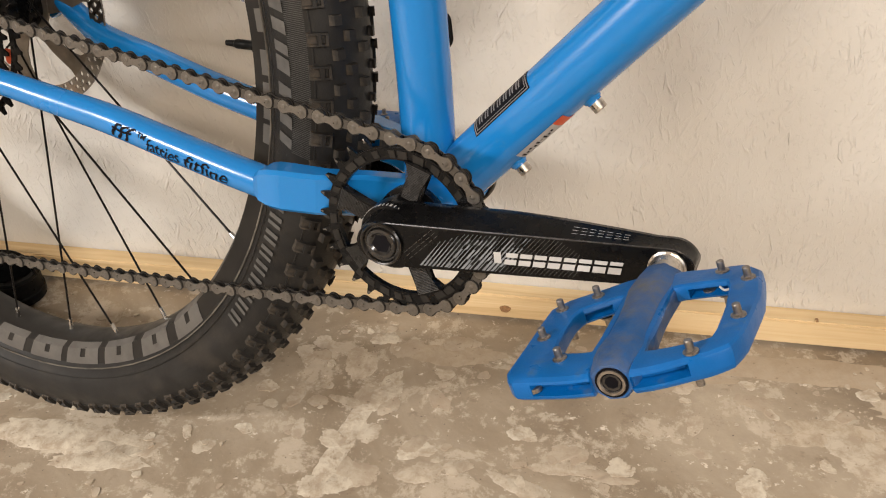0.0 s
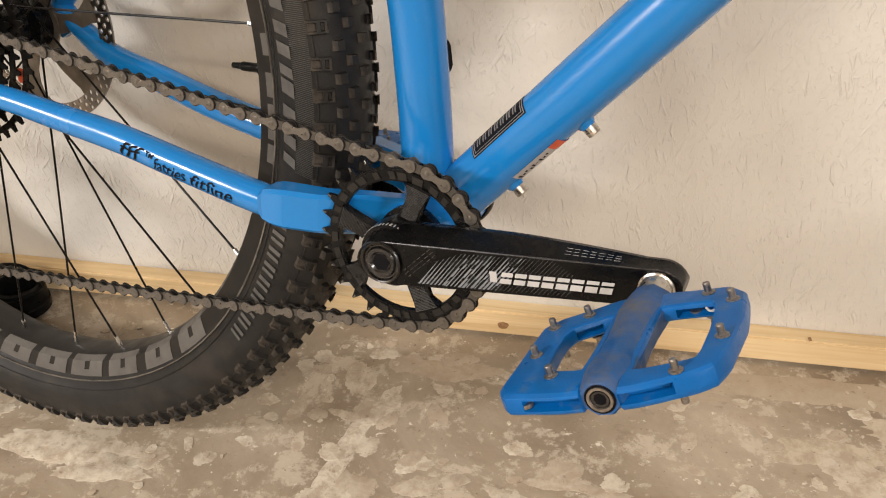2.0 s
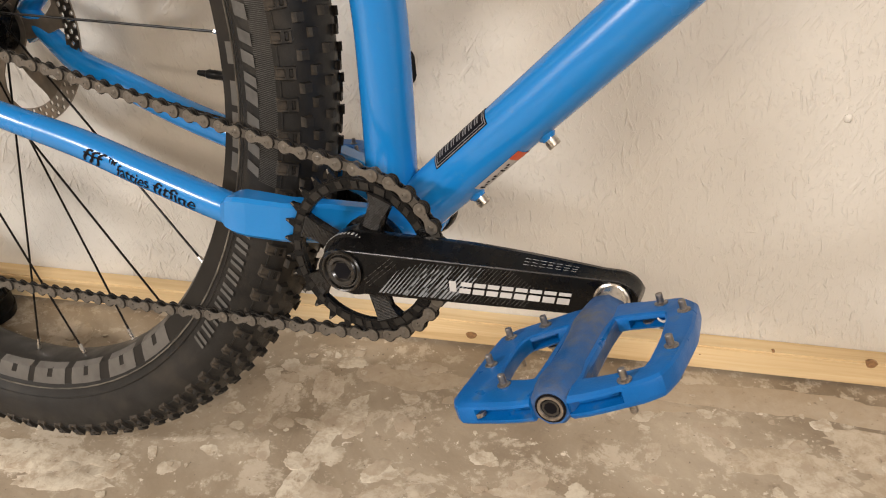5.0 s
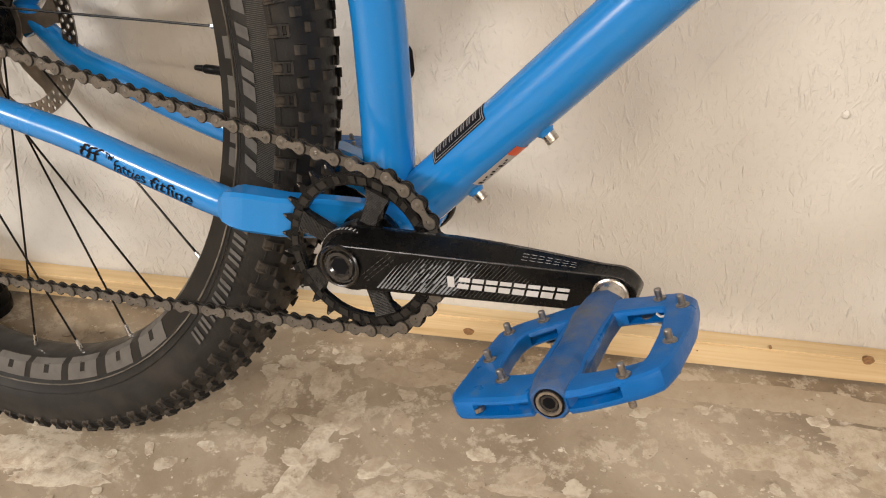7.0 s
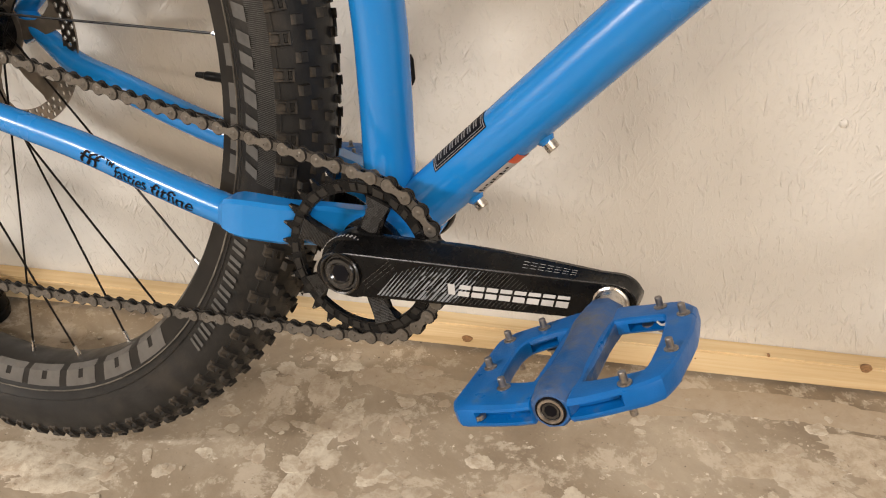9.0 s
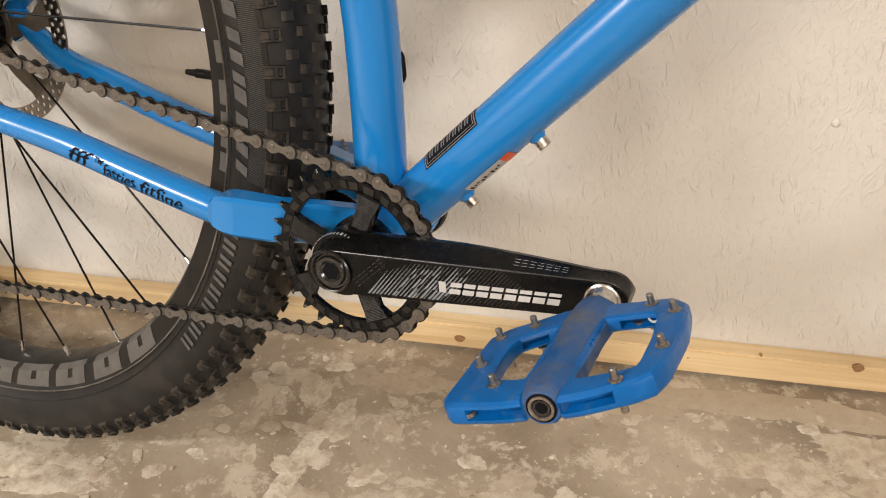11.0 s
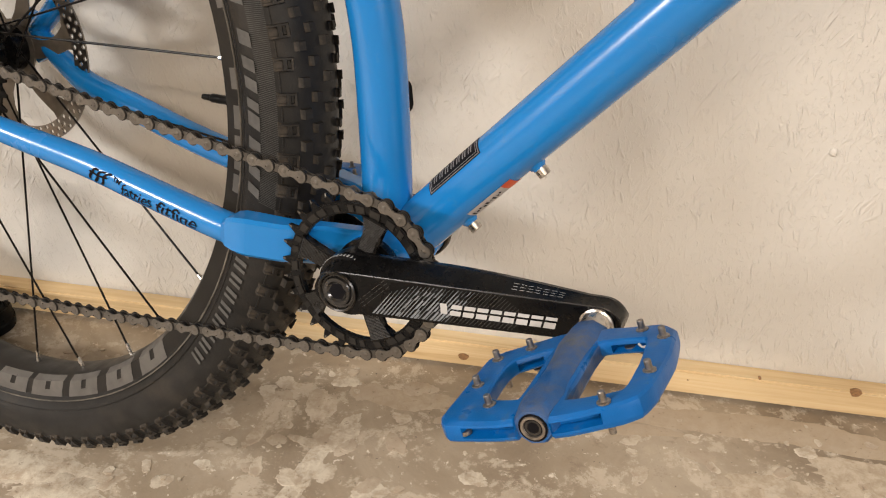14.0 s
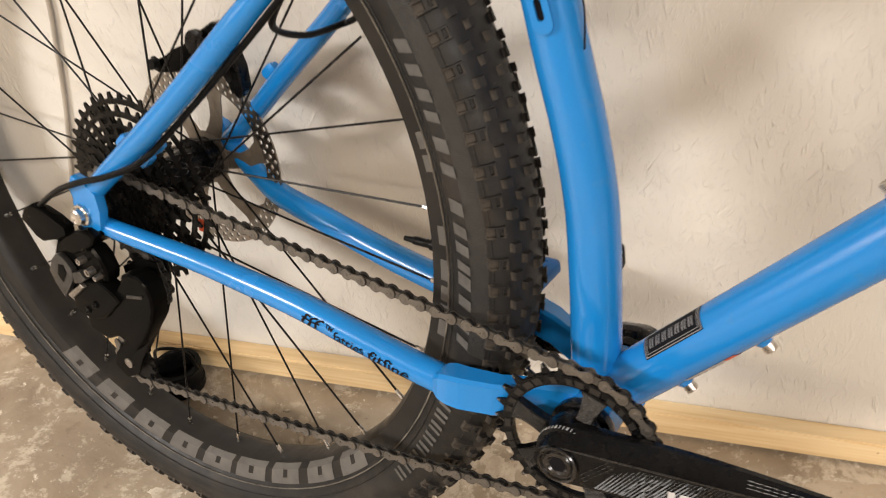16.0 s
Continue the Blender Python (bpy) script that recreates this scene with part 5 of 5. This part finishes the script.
# ---- rear derailleur ----
def derailleur():
    y = COG_Y
    bm = bmesh.new()
    tube(bm, [(-0.4392, y - 0.013, 0.0403), (-0.4392, y - 0.030, 0.0403)], 0.0125, 24, 2)
    body = part("derailleur_knuckle", bm, SATIN, bike, "black clutch rear derailleur with a long cage")
    bm = bmesh.new()
    prism(bm, [(-0.5137, 0.0332), (-0.5080, 0.0440), (-0.4969, 0.0517), (-0.4826, 0.0514), (-0.4680, 0.0470), (-0.4539, 0.0423), (-0.4543, 0.0344), (-0.4671, 0.0270), (-0.4887, 0.0180), (-0.4960, 0.0220)], y - 0.042, y - 0.031, 0.0025, 2)
    part("cable_arm", bm, GEAR, body)
    bm = bmesh.new()
    prism(bm, [(-0.4576, 0.0330), (-0.4440, 0.0410), (-0.4301, 0.0459), (-0.4174, 0.0434), (-0.4244, 0.0324), (-0.4493, 0.0164), (-0.4651, 0.0159), (-0.4680, 0.0240)], y - 0.041, y - 0.022, 0.004, 3)
    part("upper_knuckle", bm, GEAR, body)
    bm = bmesh.new()
    tube(bm, [(-0.5010, y - 0.0365, 0.0390), (-0.4900, y - 0.0365, 0.0500)], [0.0058, 0.0042], 16, 2)
    part("barrel_adjuster", bm, BLACK, body)
    bm = bmesh.new()
    prism(bm, [(-0.4823, 0.0202), (-0.4926, -0.0021), (-0.4909, -0.0121), (-0.4791, -0.0204), (-0.4687, -0.0368), (-0.4589, -0.0401), (-0.4455, -0.0237), (-0.4230, -0.0066), (-0.4203, 0.0032), (-0.4273, 0.0173), (-0.4348, 0.0245), (-0.4503, 0.0241)], y - 0.034, y - 0.017, 0.0055, 3)
    part("parallelogram", bm, GEAR, body, "glossy black derailleur linkage")
    # grey outer link with a lighter stop plate, bolts and a bare strip
    bm = bmesh.new()
    prism(bm, [(-0.4855, 0.0008), (-0.4790, 0.0075), (-0.4735, 0.0094), (-0.4665, 0.0059), (-0.4590, -0.0020), (-0.4600, -0.0120), (-0.4660, -0.0210), (-0.4776, -0.0372), (-0.4871, -0.0236), (-0.4926, -0.0134)], y - 0.0405, y - 0.0345, 0.0018, 2)
    part("outer_link", bm, LINK, body, "grey metal derailleur link")
    # dark plate laid on the link, its colour standing for a shaded hollow
    bm = bmesh.new()
    prism(bm, [(-0.4755, -0.0010), (-0.4690, 0.0000), (-0.4670, -0.0080), (-0.4740, -0.0190), (-0.4795, -0.0130)], y - 0.0412, y - 0.0400)
    part("link_recess_shade", bm, GEAR, body)
    bm = bmesh.new()
    prism(bm, [(-0.4594, -0.0052), (-0.4487, 0.0001), (-0.4415, -0.0060), (-0.4499, -0.0125), (-0.4596, -0.0159)], y - 0.0405, y - 0.033, 0.0012, 2)
    part("stop_plate", bm, LINK, body)
    bm = bmesh.new()
    prism(bm, [(-0.4710, -0.0309), (-0.4507, -0.0135), (-0.4462, -0.0154), (-0.4666, -0.0342)], y - 0.0412, y - 0.036, 0.0006, 1)
    part("bare_strip", bm, PINS, body)
    for x, z, r in ((-0.4461, 0.0109, 0.0034), (-0.4371, 0.0025, 0.0038), (-0.4279, -0.0001, 0.0026)):
        bm = bmesh.new()
        lathe(bm, [(r * 0.45, y - 0.0395), (r * 0.5, y - 0.0408), (r * 0.92, y - 0.0412), (r, y - 0.0400), (r, y - 0.0300)], (x, 0, z), 14)
        part("pivot_pin", bm, PINS, body)
    bm = bmesh.new()
    prism(bm, [(-0.4704, -0.0273), (-0.4590, -0.0180), (-0.4471, -0.0096), (-0.4309, -0.0063), (-0.4180, -0.0110), (-0.4063, -0.0185), (-0.4299, -0.0440), (-0.4477, -0.0533), (-0.4599, -0.0504), (-0.4722, -0.0476)], y - 0.0375, y - 0.020, 0.0035, 3)
    part("lower_knuckle", bm, GEAR, body)
    bm = bmesh.new()
    prism(bm, [(-0.4643, -0.0581), (-0.4480, -0.0470), (-0.4301, -0.0360), (-0.4160, -0.0230), (-0.4085, -0.0060), (-0.4050, 0.0060), (-0.3960, 0.0110), (-0.3840, 0.0118), (-0.3745, 0.0060), (-0.3700, -0.0060), (-0.3705, -0.0180), (-0.3740, -0.0290), (-0.3870, -0.0521), (-0.4050, -0.0740), (-0.4110, -0.0640), (-0.4140, -0.0560), (-0.4230, -0.0640), (-0.4388, -0.0734), (-0.4604, -0.0692)], y - 0.033, y - 0.013, 0.0045, 3)
    part("clutch_housing", bm, GEAR, body)
    bm = bmesh.new()
    prism(bm, [(-0.3990, -0.0100), (-0.3790, -0.0045), (-0.3797, -0.0080), (-0.3997, -0.0137)], y - 0.0345, y - 0.0325, 0.0005, 1)
    part("clutch_lever", bm, LINK, body)
    for x, z in ((-0.4400, -0.0330), (-0.4520, -0.0430)):
        bm = bmesh.new()
        lathe(bm, [(0.0016, y - 0.0372), (0.0026, y - 0.0392), (0.0034, y - 0.0392), (0.0036, y - 0.0370)], (x, 0, z), 12)
        part("adjusting_screw", bm, SATIN, body)
    for off, name in ((-0.0085, "outer_cage"), (0.0085, "inner_cage")):
        bm = bmesh.new()
        pts = [(-0.4300, -0.0034), (-0.4068, 0.0117), (-0.3865, 0.0139), (-0.3835, 0.0017), (-0.3835, -0.0262), (-0.3935, -0.0530), (-0.4114, -0.0800), (-0.4282, -0.1070), (-0.4375, -0.1280), (-0.4552, -0.1395), (-0.4700, -0.1296), (-0.4657, -0.1135), (-0.4494, -0.0959), (-0.4287, -0.0705), (-0.4082, -0.0471), (-0.4012, -0.0294), (-0.4155, -0.0248), (-0.4279, -0.0204)]
        back = 0.009 if off > 0 else 0.0
        prism(bm, [(x - back, z) for x, z in pts], y + off - 0.0012, y + off + 0.0012, 0.0005, 1)
        part(name, bm, GEAR, body)
    for c in (PU, PL):
        bm = bmesh.new()
        out = teeth(12, 0.0215, 0.0262, c, 0.2, 0.3)
        annulus(bm, circle(len(out), 0.0055, c, 0.2 - math.pi / 12), out, y - 0.0016, y + 0.0016)
        part("jockey_wheel", bm, SATIN, body)
        bm = bmesh.new()
        lathe(bm, [(0.003, -0.0115), (0.0052, -0.0110), (0.0052, 0.0105), (0.003, 0.0110)], (c[0], y, c[1]), 16)
        part("jockey_bolt", bm, PINS, body)


derailleur()


# ---- small black cup on the floor by the batten ----
def floor_cup():
    bm = bmesh.new()
    lathe(bm, [(0.0275, 0.0), (0.0300, 0.002), (0.0305, 0.012), (0.0290, 0.0135), (0.0290, 0.030), (0.0305, 0.0335), (0.0295, 0.0370), (0.0245, 0.0375), (0.0225, 0.034), (0.0215, 0.012), (0.0120, 0.010)], seg=40)
    bm.transform(Matrix.Rotation(math.pi / 2, 4, "X"))
    ob = thing("rubber_cup", bm, SATIN, "small hollow black rubber cup on the floor by the batten", "rubber cup", m=pose(-0.5060, 0.8160, 0.0003))
    bm = bmesh.new()
    tube(bm, [(-0.028, 0, 0.030), (-0.023, 0, 0.056), (0.002, 0, 0.064), (0.022, 0, 0.058), (0.030, 0, 0.034)], 0.0022, 8, 8)
    part("bail", bm, SATIN, ob, "bent black wire handle")


floor_cup()

# pale cable hanging along the wall
bm = bmesh.new()
tube(bm, [(-0.640, WALL_Y - 0.004, 0.061), (-0.615, WALL_Y - 0.004, 0.234), (-0.597, WALL_Y - 0.003, 0.306), (-0.580, WALL_Y - 0.003, 0.369), (-0.566, WALL_Y - 0.003, 0.437), (-0.556, WALL_Y - 0.003, 0.501), (-0.548, WALL_Y - 0.003, 0.683), (-0.524, WALL_Y - 0.003, 1.300), (-0.524, WALL_Y - 0.003, 2.320)], 0.0026, 10, 6)
thing("wall_cable", bm, CABLE, "thin pale cable hanging flat along the wall", "cable")

# small lump of plaster standing off the wall
for x, z, r in ((0.3993, 0.3054, 0.0045), (0.585, 0.345, 0.002)):
    bm = bmesh.new()
    bmesh.ops.create_icosphere(bm, subdivisions=2, radius=r)
    for v in bm.verts:
        v.co *= 1 + 0.25 * noise.noise(v.co * 300)
        v.co.y *= 0.6
    thing("plaster_lump", bm, WALL, "small lump of plaster stuck to the wall", "plaster lump", m=pose(x, WALL_Y, z), kind="structure")
